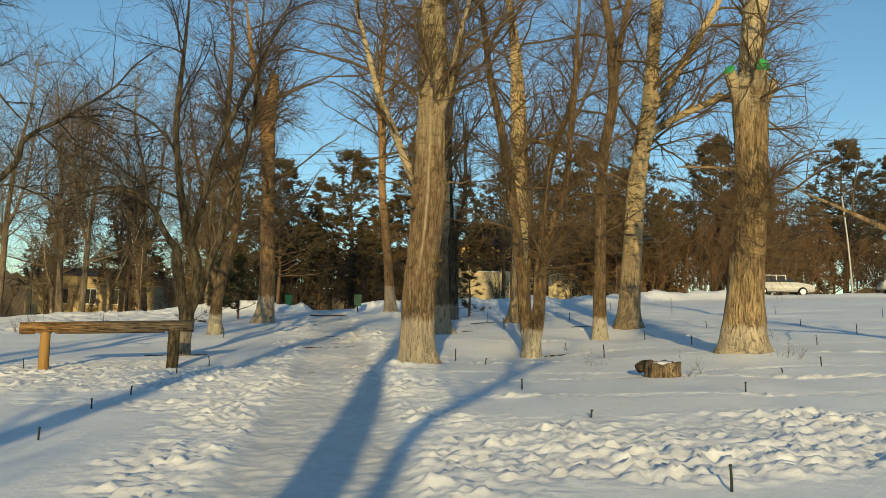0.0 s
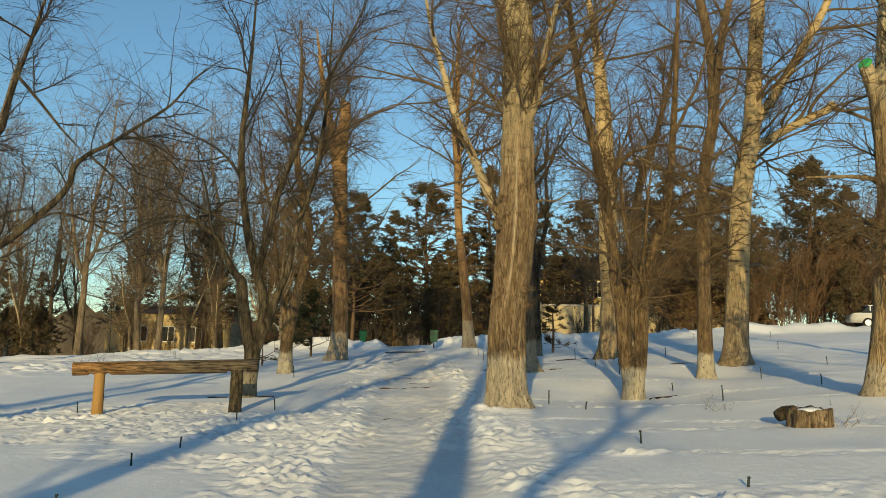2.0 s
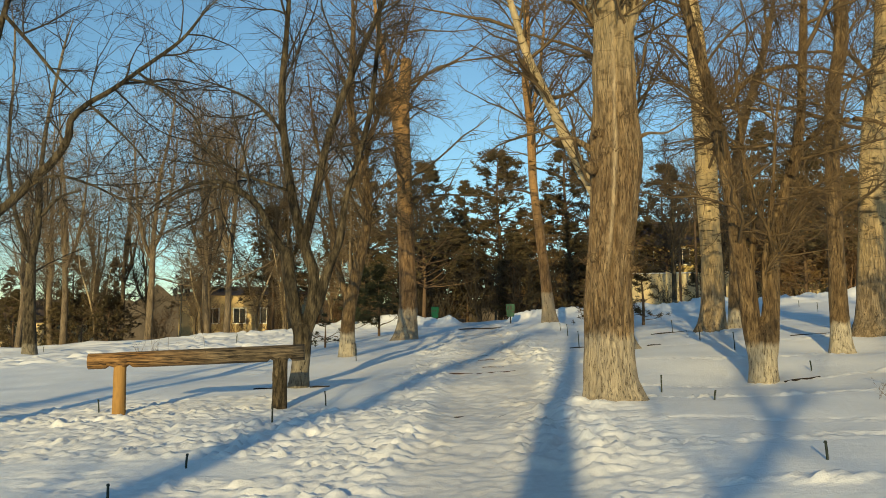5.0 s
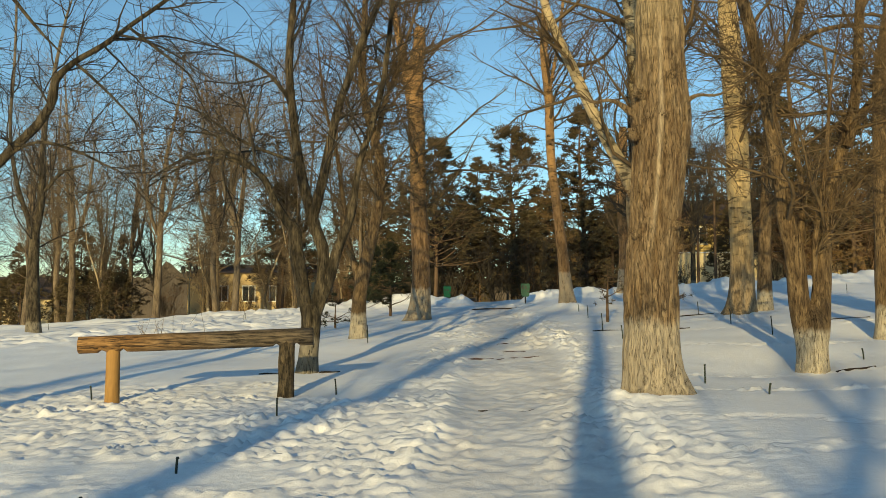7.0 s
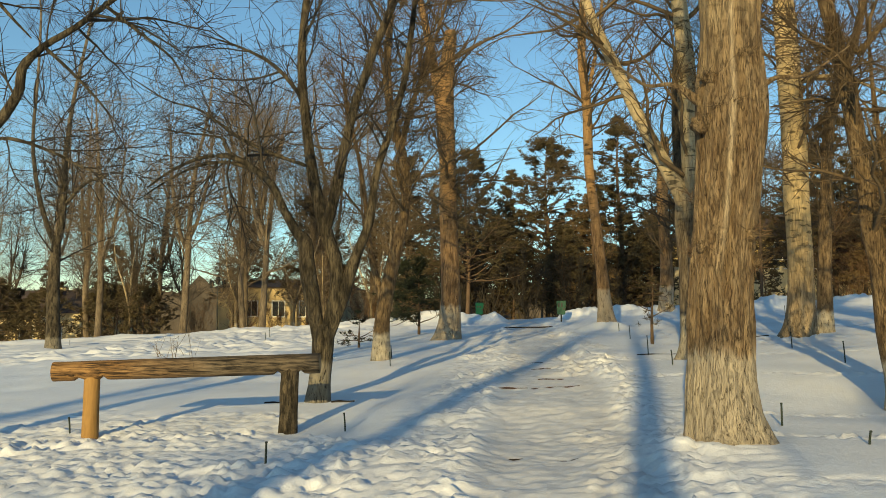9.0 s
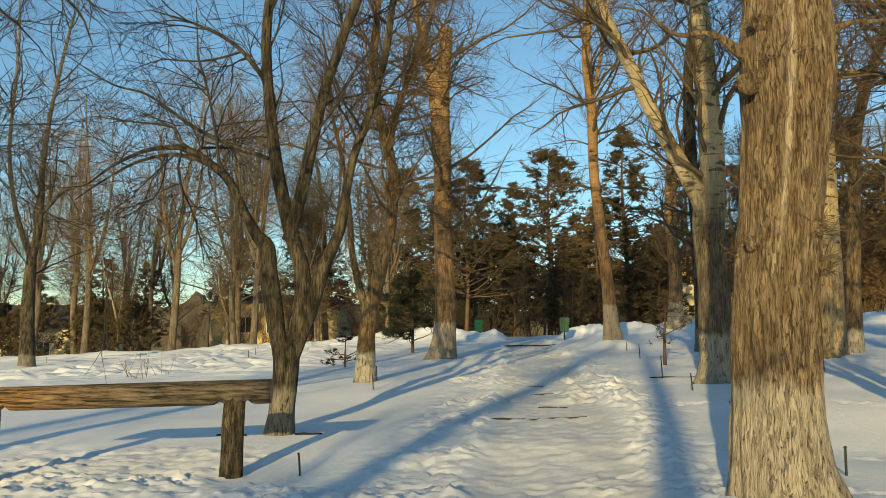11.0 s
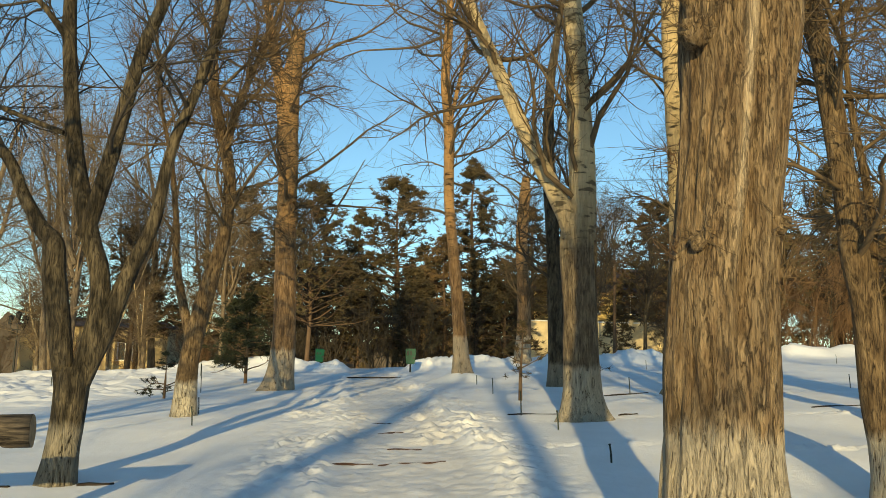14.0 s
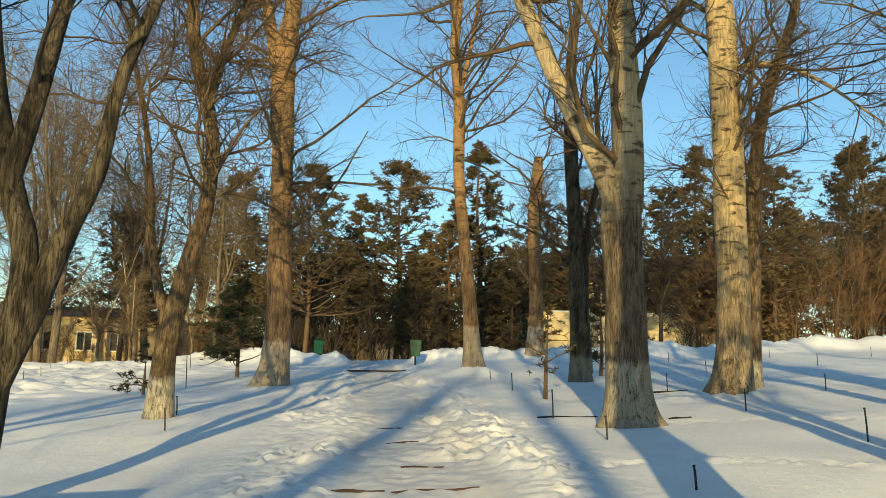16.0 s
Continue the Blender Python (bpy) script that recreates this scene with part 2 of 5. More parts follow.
def snow(x, y):
    """Height of the snow and how much it is trodden."""
    z = lie(x, y)
    d = x - path_x(y)
    near = step(y, 56, 44) * step(y, -8, -3)
    on_path = step(np.abs(d), 0.95, 0.6) * near
    edge = (step(d, -2.3, -1.5) * step(d, -0.65, -0.95) + 0.8 * step(d, 2.2, 1.2) * step(d, 0.5, 0.8)) * near * (0.45 + 0.55 * step(y, 42, 26))
    wob = 0.6 * vnoise(x * 0.5, y * 0.5, 3)
    trail = step(y + wob, 6.6, 7.3) * step(y + wob, 10.6, 9.6) * step(x, 0.1, 0.9)
    trail_l = step(y + wob + 0.25 * x, 9.6, 10.0) * step(y + wob + 0.25 * x, 10.9, 10.5) * step(d, -0.8, -1.1) * step(x, -7, -4)
    rail = step(y + wob, 12.2, 13.2) * step(y + wob, 17.2, 16.2) * step(d, -1.0, -1.8) * step(x, -13, -9)
    rail = np.maximum(rail, 0.95 * step(y + wob, 15.6, 16.4) * step(y + wob, 19.6, 18.4) * step(x, -5.0, -6.0) * step(x, -14, -11))
    lines = 0
    for yy, w in ((11.6, 0.24), (13.1, 0.3), (14.6, 0.24), (16.9, 0.16), (18.9, 0.22), (22.0, 0.2), (25.6, 0.25), (29.5, 0.3), (33.0, 0.3), (38, 0.5), (43, 0.5)):
        lines = np.maximum(lines, step(np.abs(y - yy + 0.12 * (x - 2) * (-1 if yy > 20 else 0.3) + 0.5 * vnoise(x * 0.3, yy + 0 * y, 8)), w, w * 0.3) * step(d, 0.9, 1.6))
    trod = np.clip(edge + trail + trail_l + rail + 0.75 * lines, 0, 1)
    far_bumps = 0.95 * step(y + 4 * wob, 27, 33) * step(x, -9, -13)
    trod = np.maximum(trod, far_bumps)
    z = z + 0.05 * vnoise(x * 0.35, y * 0.35, 1) + 0.02 * vnoise(x * 1.1, y * 0.9, 2)
    lump = 0.0
    for s, a, k in ((2.0, 0.05, 11), (4.3, 0.055, 12), (8.5, 0.04, 13), (16.0, 0.018, 14)):
        wx, wy = x * s + 0.4 * vnoise(x * s * 1.7, y * s * 1.7, k + 20), y * s + 0.4 * vnoise(x * s * 1.7, y * s * 1.7, k + 30)
        lump = lump + a * (1 - 2 * np.abs(vnoise(wx, wy, k)))
    patch = 0.25 + 0.75 * step(vnoise(x * 0.75 + 3, y * 1.1, 19) + 0.4 * vnoise(x * 2, y * 2, 23), -0.35, 0.35)
    vary = 0.55 + 0.45 * vnoise(x * 0.9, y * 0.9, 17)
    z = z + trod * (lump * 0.38 * vary + patch * (clods(x, y * 1.25, 3.6, 0.065, 61) * vary + clods(x + 7.3, y, 6.6, 0.05, 67)) + clods(x, y + 3.1, 11.5, 0.028, 71) - 0.03) * (1 - on_path)
    z = z - 0.06 * on_path + on_path * (0.014 * vnoise(x * 4, y * 2.6, 5) + 0.012 * (1 - 2 * np.abs(vnoise(x * 8, y * 6, 7))) + 0.006 * vnoise(x * 15, y * 11, 6))
    # prints along the walked line
    prints = np.maximum(step(np.abs(d - 0.75), 0.8, 0.4), 0.8 * step(np.abs(d + 0.75), 0.5, 0.2)) * step(y, 11, 13.5) * step(y, 46, 40)
    prints = prints * step(vnoise(x * 1.1, y * 0.6, 43), -0.7, 0.0)
    z = z + prints * (0.03 * (1 - 2 * np.abs(vnoise(x * 3.6, y * 2.6, 41))) + clods(x * 0.8, y * 0.65, 5.0, 0.042, 47) + clods(x, y * 0.8, 9.0, 0.038, 49))
    # ploughed banks along the crest
    cr = 47.5 + 7 * step(x, 0, 20)
    gap = 1 - step(np.abs(x - path_x(46.0) - 0.2), 1.7, 1.0)
    bank = np.exp(-((y - cr) / 1.3) ** 2) * gap * (0.35 + 0.65 * step(x, -18, -12)) * (1 - 0.65 * step(x, 17, 21))
    z = z + bank * (0.42 + 0.22 * vnoise(x * 0.45, y * 0.4, 51) + 0.12 * vnoise(x * 1.6, y * 1.6, 52) + 0.07 * vnoise(x * 4, y * 4, 53) + clods(x, y, 1.6, 0.12, 55))
    z = z + far_bumps * (0.05 * (1 - 2 * np.abs(vnoise(x * 1.3, y * 1.1, 57))) + clods(x, y, 1.5, 0.13, 58) + clods(x + 3, y, 2.7, 0.08, 59))
    # tree mounds
    for tx, ty, hgt, w in ((-0.27, 15.8, 0.07, 0.8), (2.13, 19.3, -0.23, 2.0), (4.4, 23.5, -0.18, 1.6), (-5.2, 17.4, -0.1, 1.2), (-2.5, 37.5, 0.35, 0.8), (2.6, 29.8, 0.1, 0.9), (5.8, 16.2, 0.08, 1.0), (-13.5, 15.0, 0.5, 2.2)):
        z = z + hgt * np.exp(-((x - tx) ** 2 + (y - ty) ** 2) / w ** 2)
    return z, np.clip(trod, 0, 1), on_path


def ground_z(x, y):
    return float(snow(np.array([float(x)]), np.array([float(y)]))[0][0])


def axis(knots):
    out = []
    for a, b, d in knots:
        out.append(np.arange(a, b, d))
    return np.concatenate(out + [np.array([knots[-1][1]])])


gx = axis([(-2500, -300, 550), (-300, -60, 20), (-60, -22, 1.2), (-22, -9.5, 0.2), (-9.5, 6.0, 0.05), (6.0, 13, 0.13), (13, 30, 0.5), (30, 70, 2.0), (70, 300, 25), (300, 2500, 550)])
gy = axis([(-600, -60, 90), (-60, -6, 3), (-6, 2.5, 0.4), (2.5, 5.5, 0.09), (5.5, 17.5, 0.046), (17.5, 27, 0.062), (27, 35, 0.12), (35, 50, 0.2), (50, 75, 0.5), (75, 150, 5), (150, 400, 50), (400, 3000, 650)])
GX, GY = np.meshgrid(gx, gy)
gz, trod, onp = snow(GX.ravel(), GY.ravel())
n0, n1 = len(gx), len(gy)
idx = np.arange(n0 * n1).reshape(n1, n0)
quads = np.stack([idx[:-1, :-1], idx[:-1, 1:], idx[1:, 1:], idx[1:, :-1]], -1).reshape(-1, 4)

M_SNOW, n, l, b = base_mat("snow", 0.55)
att = n.new("ShaderNodeAttribute")
att.attribute_name = "packed"
c = coords(n, l, (1, 1, 1))
grain, med, blot = noise_node(n, l, c, 60, 4), noise_node(n, l, c, 9, 5), noise_node(n, l, c, 0.7, 5)
fresh = ramp_out(n, l, blot, (0.8, 0.8, 0.8), (0.9, 0.9, 0.9))
dirty = mix(n, l, 0.5, ramp_out(n, l, med, (0.6, 0.58, 0.56), (0.8, 0.79, 0.78)), ramp_out(n, l, blot, (0.6, 0.585, 0.57), (0.8, 0.79, 0.78)))
l.new(mix(n, l, att.outputs["Fac"], fresh, dirty), b.inputs["Base Color"])
hsum = n.new("ShaderNodeMath")
hsum.operation = "MULTIPLY_ADD"
l.new(med.outputs[0], hsum.inputs[0])
hsum.inputs[1].default_value = 3.0
l.new(grain.outputs[0], hsum.inputs[2])
bump(n, l, b, hsum.outputs[0], 0.3, 0.012)

ground = mesh_object("ground", np.stack([GX.ravel(), GY.ravel(), gz], 1), quads, M_SNOW)
pk = ground.data.attributes.new("packed", "FLOAT", "POINT")
pk.data.foreach_set("value", np.clip(onp + 0.15 * trod, 0, 1).astype(np.float32))
tagged(ground, "snow-covered ground with trodden trails and a packed footpath", "ground", kind="structure")


# ---- trees ----
rng = np.random.default_rng(7)


def unit(v):
    return v / np.maximum(np.linalg.norm(v, axis=-1, keepdims=True), 1e-9)


def tubes(P, R, sides):
    """Tubes round N polylines of K points each: P (N,K,3), R (N,K)."""
    N, K, _ = P.shape
    T = unit(np.gradient(P, axis=1))
    ref = np.where(np.abs(T[:, :1, 2:3]) > 0.8, np.array([1.0, 0, 0]), np.array([0, 0, 1.0]))
    U = unit(np.cross(np.broadcast_to(ref, T.shape), T))
    V = np.cross(T, U)
    a = np.arange(sides) * 2 * np.pi / sides
    ring = P[:, :, None] + R[:, :, None, None] * (np.cos(a)[:, None] * U[:, :, None] + np.sin(a)[:, None] * V[:, :, None])
    base = (np.arange(N) * K * sides)[:, None, None] + (np.arange(K - 1) * sides)[None, :, None]
    i, j = np.arange(sides), (np.arange(sides) + 1) % sides
    q = np.stack([base + i, base + j, base + sides + j, base + sides + i], -1)
    return ring.reshape(-1, 3), q.reshape(-1, 4)


def joined(sets):
    vs, fs, off = [], [], 0
    for v, f in sets:
        vs.append(v)
        fs.append(f + off)
        off += len(v)
    return np.concatenate(vs), np.concatenate(fs)


def smooth_line(keys, spacing):
    """Catmull-Rom line through keys (x, y, z, r), resampled."""
    k = np.array(keys, float)
    k = np.vstack([2 * k[0] - k[1], k, 2 * k[-1] - k[-2]])
    out = []
    for i in range(1, len(k) - 2):
        n_ = max(2, int(np.linalg.norm(k[i + 1, :3] - k[i, :3]) / spacing))
        t = np.linspace(0, 1, n_, endpoint=False)[:, None]
        a, b_, c_, d_ = k[i - 1], k[i], k[i + 1], k[i + 2]
        out.append(0.5 * (2 * b_ + (c_ - a) * t + (2 * a - 5 * b_ + 4 * c_ - d_) * t ** 2 + (3 * b_ - a - 3 * c_ + d_) * t ** 3))
    out.append(k[-2][None])
    o = np.vstack(out)
    o[:, 3] = np.maximum(o[:, 3], 0.004)
    return o


def trunk_mesh(line, sides, rough, seed, flare=0.0, seam=None):
    """A barked stem along a line, furrowed along its length, with root flare at the foot."""
    P, R = line[:, :3], line[:, 3]
    v, f = tubes(P[None], R[None], sides)
    n_ = len(P)
    ang = np.tile(np.arange(sides) * 2 * np.pi / sides, n_)
    s = np.repeat(np.concatenate([[0], np.cumsum(np.linalg.norm(np.diff(P, axis=0), axis=1))]), sides)
    r = np.repeat(R, sides)
    cx, cy = np.cos(ang) * 3 + seed * 9.1, np.sin(ang) * 3
    lobes = 0.05 * vnoise(cx * 0.5, cy * 0.5 + s * 0.35, seed)
    fur = vnoise(ang * 7 + 0.5 * vnoise(ang * 3, s * 2, seed + 2), s * 1.6, seed + 1) + 0.5 * vnoise(ang * 15, s * 4.0, seed + 4)
    amp = rough * np.minimum(r / 0.3, 1)
    root = flare * np.exp(-s / 0.22) * (0.5 + 0.5 * np.cos(ang * 5 + 2 * vnoise(ang * 1.0, 0 * s, seed + 6)))
    if seam is not None:
        wander = ang - seam - 0.12 * vnoise(s * 0.9, 0 * s, seed + 9)
        wander = (wander + np.pi) % (2 * np.pi) - np.pi
        lobes = lobes - 0.19 * np.exp(-(wander / 0.12) ** 2) * step(s, 1.0, 1.7) + 0.05 * np.exp(-((wander - 0.5) / 0.3) ** 2) * step(s, 0.8, 1.6)
    c0 = np.repeat(P, sides, axis=0)
    d = v - c0
    v = c0 + d * (1 + lobes + root + (amp * (fur - 0.2)) / np.maximum(r, 0.02))[:, None]
    return v, f


def sprout(starts, dirs, length, radius, K, wander, up, sag=0.0, tip=0.25):
    """N curved shoots of K points."""
    N = len(starts)
    P = np.zeros((N, K, 3))
    P[:, 0] = starts
    d = unit(dirs)
    h = (length / (K - 1))[:, None]
    for k in range(1, K):
        d = d + rng.normal(0, wander, (N, 3))
        d[:, 2] += up - sag * k / K
        d = unit(d)
        P[:, k] = P[:, k - 1] + d * h
    R = radius[:, None] * np.linspace(1, tip, K)[None]
    return P, R


def children(P, R, count, lo, hi, angle, spread=0.35):
    """Starting places, directions and parent radii for count shoots spread along N lines."""
    N, K, _ = P.shape
    i = rng.integers(0, N, count)
    t = (lo + (hi - lo) * rng.random(count)) * (K - 1.001)
    k = t.astype(int)
    f = (t - k)[:, None]
    at = P[i, k] * (1 - f) + P[i, k + 1] * f
    tan = unit(P[i, k + 1] - P[i, k])
    side = unit(np.cross(tan, rng.normal(0, 1, (count, 3))))
    a = angle + rng.normal(0, spread, count)
    return at, tan * np.cos(a)[:, None] + side * np.sin(a)[:, None], R[i, k] * (1 - f[:, 0]) + R[i, k + 1] * f[:, 0], i


def crown(lines, zmin, n1, n2, n3, l1, l2, l3, angle=0.9, up=0.05, sag=0.0, r1=0.4, far=False):
    """Branches and twigs on stems. Returns the meshes of the branches and of the twigs."""
    seg = []
    for ln in lines:
        m = ln[:, 2] > zmin
        if m.sum() > 3:
            q = ln[m]
            pick = np.linspace(0, len(q) - 1, 24).astype(int)
            seg.append(q[pick])
    S = np.array(seg)
    ln_len = np.linalg.norm(np.diff(S[:, :, :3], axis=1), axis=2).sum(1)
    rep = np.repeat(np.arange(len(S)), np.maximum(1, np.round(8 * ln_len / ln_len.max()).astype(int)))
    at, d, r, i = children(S[rep][:, :, :3], S[rep][:, :, 3], n1, 0.0, 1.0, angle)
    d[:, 2] += 0.12
    big = rng.random(n1) ** 1.5
    rb = np.minimum(r * 0.6, 0.012 + 0.05 * big * r1 / 0.4)
    P1, R1 = sprout(at, d, l1 * (0.35 + 1.1 * big), rb, 8, 0.17, up, sag)
    at, d, r, _ = children(P1, R1, n2, 0.15, 1.0, 0.8)
    P2, R2 = sprout(at, d, l2 * (0.35 + 0.9 * rng.random(n2)), np.minimum(r * 0.7, 0.016), 3 if far else 5, 0.2, up, sag)
    at, d, r, _ = children(P2, R2, n3, 0.1, 1.0, 0.7)
    P3, R3 = sprout(at, d, l3 * (0.3 + 0.9 * rng.random(n3)), np.full(n3, 0.0075) if far else np.maximum(0.0035, np.minimum(r * 0.7, 0.006)), 2 if far else 3, 0.18, up, sag, 0.5)
    return tubes(P1, R1, 4), joined([tubes(P2, np.maximum(R2, 0.009 if far else 0.004), 3), tubes(P3, R3, 3)])


def stem(keys, lean=0.0, extend=0.0, y0=0.0):
    """Keys (x, z, r) of a stem in its own plane; lean: metres of y per metre of height; extend: metres grown on past the last key."""
    z0 = keys[0][1]
    out = [(x, y0 + lean * (z - z0), z, r) for x, z, r in keys]
    if extend:
        a, b_ = np.array(out[-2]), np.array(out[-1])
        d = unit((b_ - a)[:3])
        n_ = max(2, int(extend / 1.2))
        p, r = b_[:3], b_[3]
        for i in range(n_):
            d = unit(d + rng.normal(0, 0.06, 3) + np.array([0, 0, 0.1]))
            p = p + d * extend / n_
            out.append((*p, r * (1 - 0.8 * (i + 1) / n_)))
    return out


def tree(name, at, label, stems, mat, zmin, n, lengths, angle=0.9, up=0.05, sag=0.0, sides=20, rough=0.012, flare=0.3, twig=None, group="bare trees", bury=0.15, r1=0.4, seed=1, seam=None, bearing=9):
    """bearing: how many of the stems carry branches."""
    x, y = at
    ob = thing(name, (x, y, ground_z(x, y)), label, "tree", group)
    lines = []
    for k, st in enumerate(stems):
        st = list(st)
        if k == 0:
            x0, y0, z0, r0 = st[0]
            st[0] = (x0, y0, -bury, r0 * 1.08)
        ln = smooth_line(st, 0.06 if sides > 24 else 0.12)
        lines.append(ln)
        v, f = trunk_mesh(ln, sides if k == 0 else max(10, int(sides * 0.6)), rough, seed + k, flare if k == 0 else 0, seam if k == 0 else None)
        part_ = mesh_object("trunk" if k == 0 else "limb", v, f, mat, ob)
        if k == 0 and seam is not None:
            side_n = sides
            a_ = np.tile(np.arange(side_n) * 2 * np.pi / side_n, len(ln))
            a_ = (a_ - seam + 0.16 + np.pi) % (2 * np.pi) - np.pi
            zz = v[:, 2]
            val = np.exp(-(a_ / (0.08 + 0.035 * vnoise(zz * 2, 0 * zz, 5))) ** 2) * step(zz, 1.3, 2.2) * step(zz, 5.5, 4.5)
            at_ = part_.data.attributes.new("scar", "FLOAT", "POINT")
            at_.data.foreach_set("value", (0.85 * val).astype(np.float32))
    if n[0]:
        br, tw = crown(lines[:bearing], zmin, *n, *lengths, angle, up, sag, r1)
        mesh_object("crown", *joined([br, tw]), twig or M_TWIG, ob)["kind"] = "stuff"
    return ob


tree("poplar_tree", (-0.28, 15.95), "large old poplar with deeply furrowed tan bark beside the path",
     [stem([(0.0, 0.0, 0.375), (-0.04, 0.25, 0.34), (-0.05, 0.75, 0.31), (-0.04, 1.47, 0.295), (0.01, 2.05, 0.29), (0.06, 2.6, 0.3), (0.09, 3.0, 0.335), (0.1, 3.3, 0.335), (0.1, 3.7, 0.29), (0.1, 4.4, 0.275), (0.1, 5.25, 0.27)], 0.0, 7),
      [(-0.2, -0.1, 3.2, 0.05), (-0.45, -0.2, 3.36, 0.022), (-0.7, -0.3, 3.34, 0.016), (-0.95, -0.4, 3.5, 0.01), (-1.2, -0.5, 3.52, 0.004)],
      [(0.3, 0.0, 3.3, 0.05), (0.5, -0.1, 3.4, 0.02), (0.75, -0.2, 3.38, 0.013), (1.1, -0.3, 3.6, 0.004)],
      [(0.2, -0.1, 4.6, 0.075), (0.42, -0.2, 5.1, 0.06), (0.55, -0.25, 5.9, 0.05), (0.85, -0.3, 7.2, 0.03)]],
     M_MAIN, 3.6, (80, 1100, 3600), (2.2, 1.0, 0.5), 1.0, 0.06, 0.02, sides=110, rough=0.024, flare=0.24, seed=3, seam=0.13, r1=0.22)

tree("forked_tree", (2.13, 19.3), "double-stemmed bare tree with tan bark forking low over the snow",
     [stem([(0.0, 0.0, 0.233), (0.0, 0.279, 0.223), (-0.009, 0.65, 0.236), (-0.005, 0.82, 0.2), (0.0, 0.95, 0.12), (0.0, 1.05, 0.04)]),
      stem([(-0.08, 0.35, 0.14), (-0.125, 0.68, 0.155), (-0.177, 1.116, 0.153), (-0.233, 1.767, 0.144), (-0.335, 2.232, 0.132), (-0.409, 2.883, 0.119), (-0.521, 3.674, 0.113), (-0.632, 4.325, 0.105), (-0.837, 5.301, 0.089), (-1.079, 6.324, 0.08)], -0.05, 5),
      stem([(0.07, 0.35, 0.14), (0.115, 0.7, 0.147), (0.186, 1.442, 0.126), (0.242, 2.093, 0.117), (0.419, 2.929, 0.096), (0.623, 3.581, 0.084), (0.772, 4.232, 0.078), (0.856, 5.208, 0.073), (0.93, 6.231, 0.061)], 0.05, 4),
      stem([(0.558, 3.348, 0.07), (0.744, 3.767, 0.063), (1.051, 4.111, 0.054), (1.451, 4.222, 0.045), (1.86, 4.166, 0.032), (2.232, 3.953, 0.011)], -0.1),
      stem([(-0.391, 4.604, 0.045), (-0.112, 4.948, 0.041), (0.251, 5.115, 0.036), (0.698, 5.162, 0.032), (1.135, 5.078, 0.026), (1.739, 4.873, 0.015)], -0.15),
      stem([(-0.093, 0.893, 0.065), (-0.112, 1.767, 0.051), (-0.047, 2.697, 0.045), (-0.14, 3.813, 0.033)], 0.1, 2),
      stem([(0.093, 0.93, 0.056), (0.056, 1.86, 0.042), (0.205, 2.976, 0.033), (0.279, 4.092, 0.023)], -0.1, 1.5)],
     M_BROWN, 1.6, (95, 1400, 4400), (1.9, 0.9, 0.45), 1.0, 0.03, 0.05, sides=32, rough=0.015, flare=0.08, seed=11, r1=0.25)

tree("slim_tree", (4.4, 23.5), "slim dark-barked bare tree",
     [stem([(0.0, 0.0, 0.26), (0.0, 0.37, 0.205), (-0.01, 1.64, 0.17), (0.03, 4.9, 0.15), (0.3, 6.7, 0.148), (0.25, 8.4, 0.13), (0.0, 9.9, 0.115)], 0.0, 3),
      stem([(0.31, 7.06, 0.12), (0.49, 8.4, 0.1), (0.78, 9.9, 0.085)], 0.0, 3)],
     M_BROWN, 2.2, (75, 1000, 3200), (2.1, 1.0, 0.5), 1.1, 0.03, 0.05, sides=24, rough=0.014, seed=17, r1=0.25)

tree("poplar_tree", (5.64, 25.7), "poplar with a flared foot and a sawn-off side limb",
     [stem([(0.0, 0.0, 0.47), (0.01, 0.35, 0.37), (0.04, 1.04, 0.317), (0.15, 3.12, 0.284), (0.28, 4.87, 0.269), (0.58, 6.65, 0.237), (0.7, 8.44, 0.204), (0.83, 10.25, 0.19)], 0.0, 4),
      stem([(0.4, 5.84, 0.136), (1.49, 6.54, 0.119), (2.45, 7.01, 0.112), (2.83, 7.27, 0.122)]),
      stem([(0.55, 6.5, 0.137), (1.66, 8.28, 0.122), (2.68, 10.11, 0.106)], 0, 3)],
     M_POP2, 2.6, (80, 1100, 3600), (2.4, 1.1, 0.5), 1.0, 0.03, 0.04, sides=28, flare=0.25, seed=23)

tree("pollard_poplar", (5.84, 16.2), "pruned poplar with green-painted saw cuts and a pale upper stem",
     [stem([(0.0, 0.0, 0.5), (0.01, 0.33, 0.41), (0.05, 1.19, 0.343), (0.13, 2.49, 0.311), (0.17, 3.59, 0.303), (0.15, 4.69, 0.33), (0.16, 5.3, 0.3)]),
      stem([(0.16, 5.1, 0.25), (0.18, 5.81, 0.228), (0.25, 6.49, 0.235), (0.32, 6.95, 0.221)], 0, 4),
      stem([(0.05, 4.5, 0.17), (-0.15, 5.08, 0.13), (-0.26, 5.36, 0.115)], -0.05),
      stem([(0.25, 4.6, 0.17), (0.53, 5.04, 0.119), (0.63, 5.24, 0.09)]),
      stem([(0.16, 4.7, 0.16), (0.19, 5.05, 0.15), (0.2, 5.32, 0.14)], -0.55, 0, -0.16),
      stem([(-0.1, 3.45, 0.045), (-0.59, 3.5, 0.03), (-1.26, 3.49, 0.012)])],
     M_POLL, 1.3, (85, 900, 2600), (1.5, 0.9, 0.5), 1.0, 0.04, 0.08, sides=40, rough=0.02, flare=0.3, seed=29, r1=0.2, bearing=2)

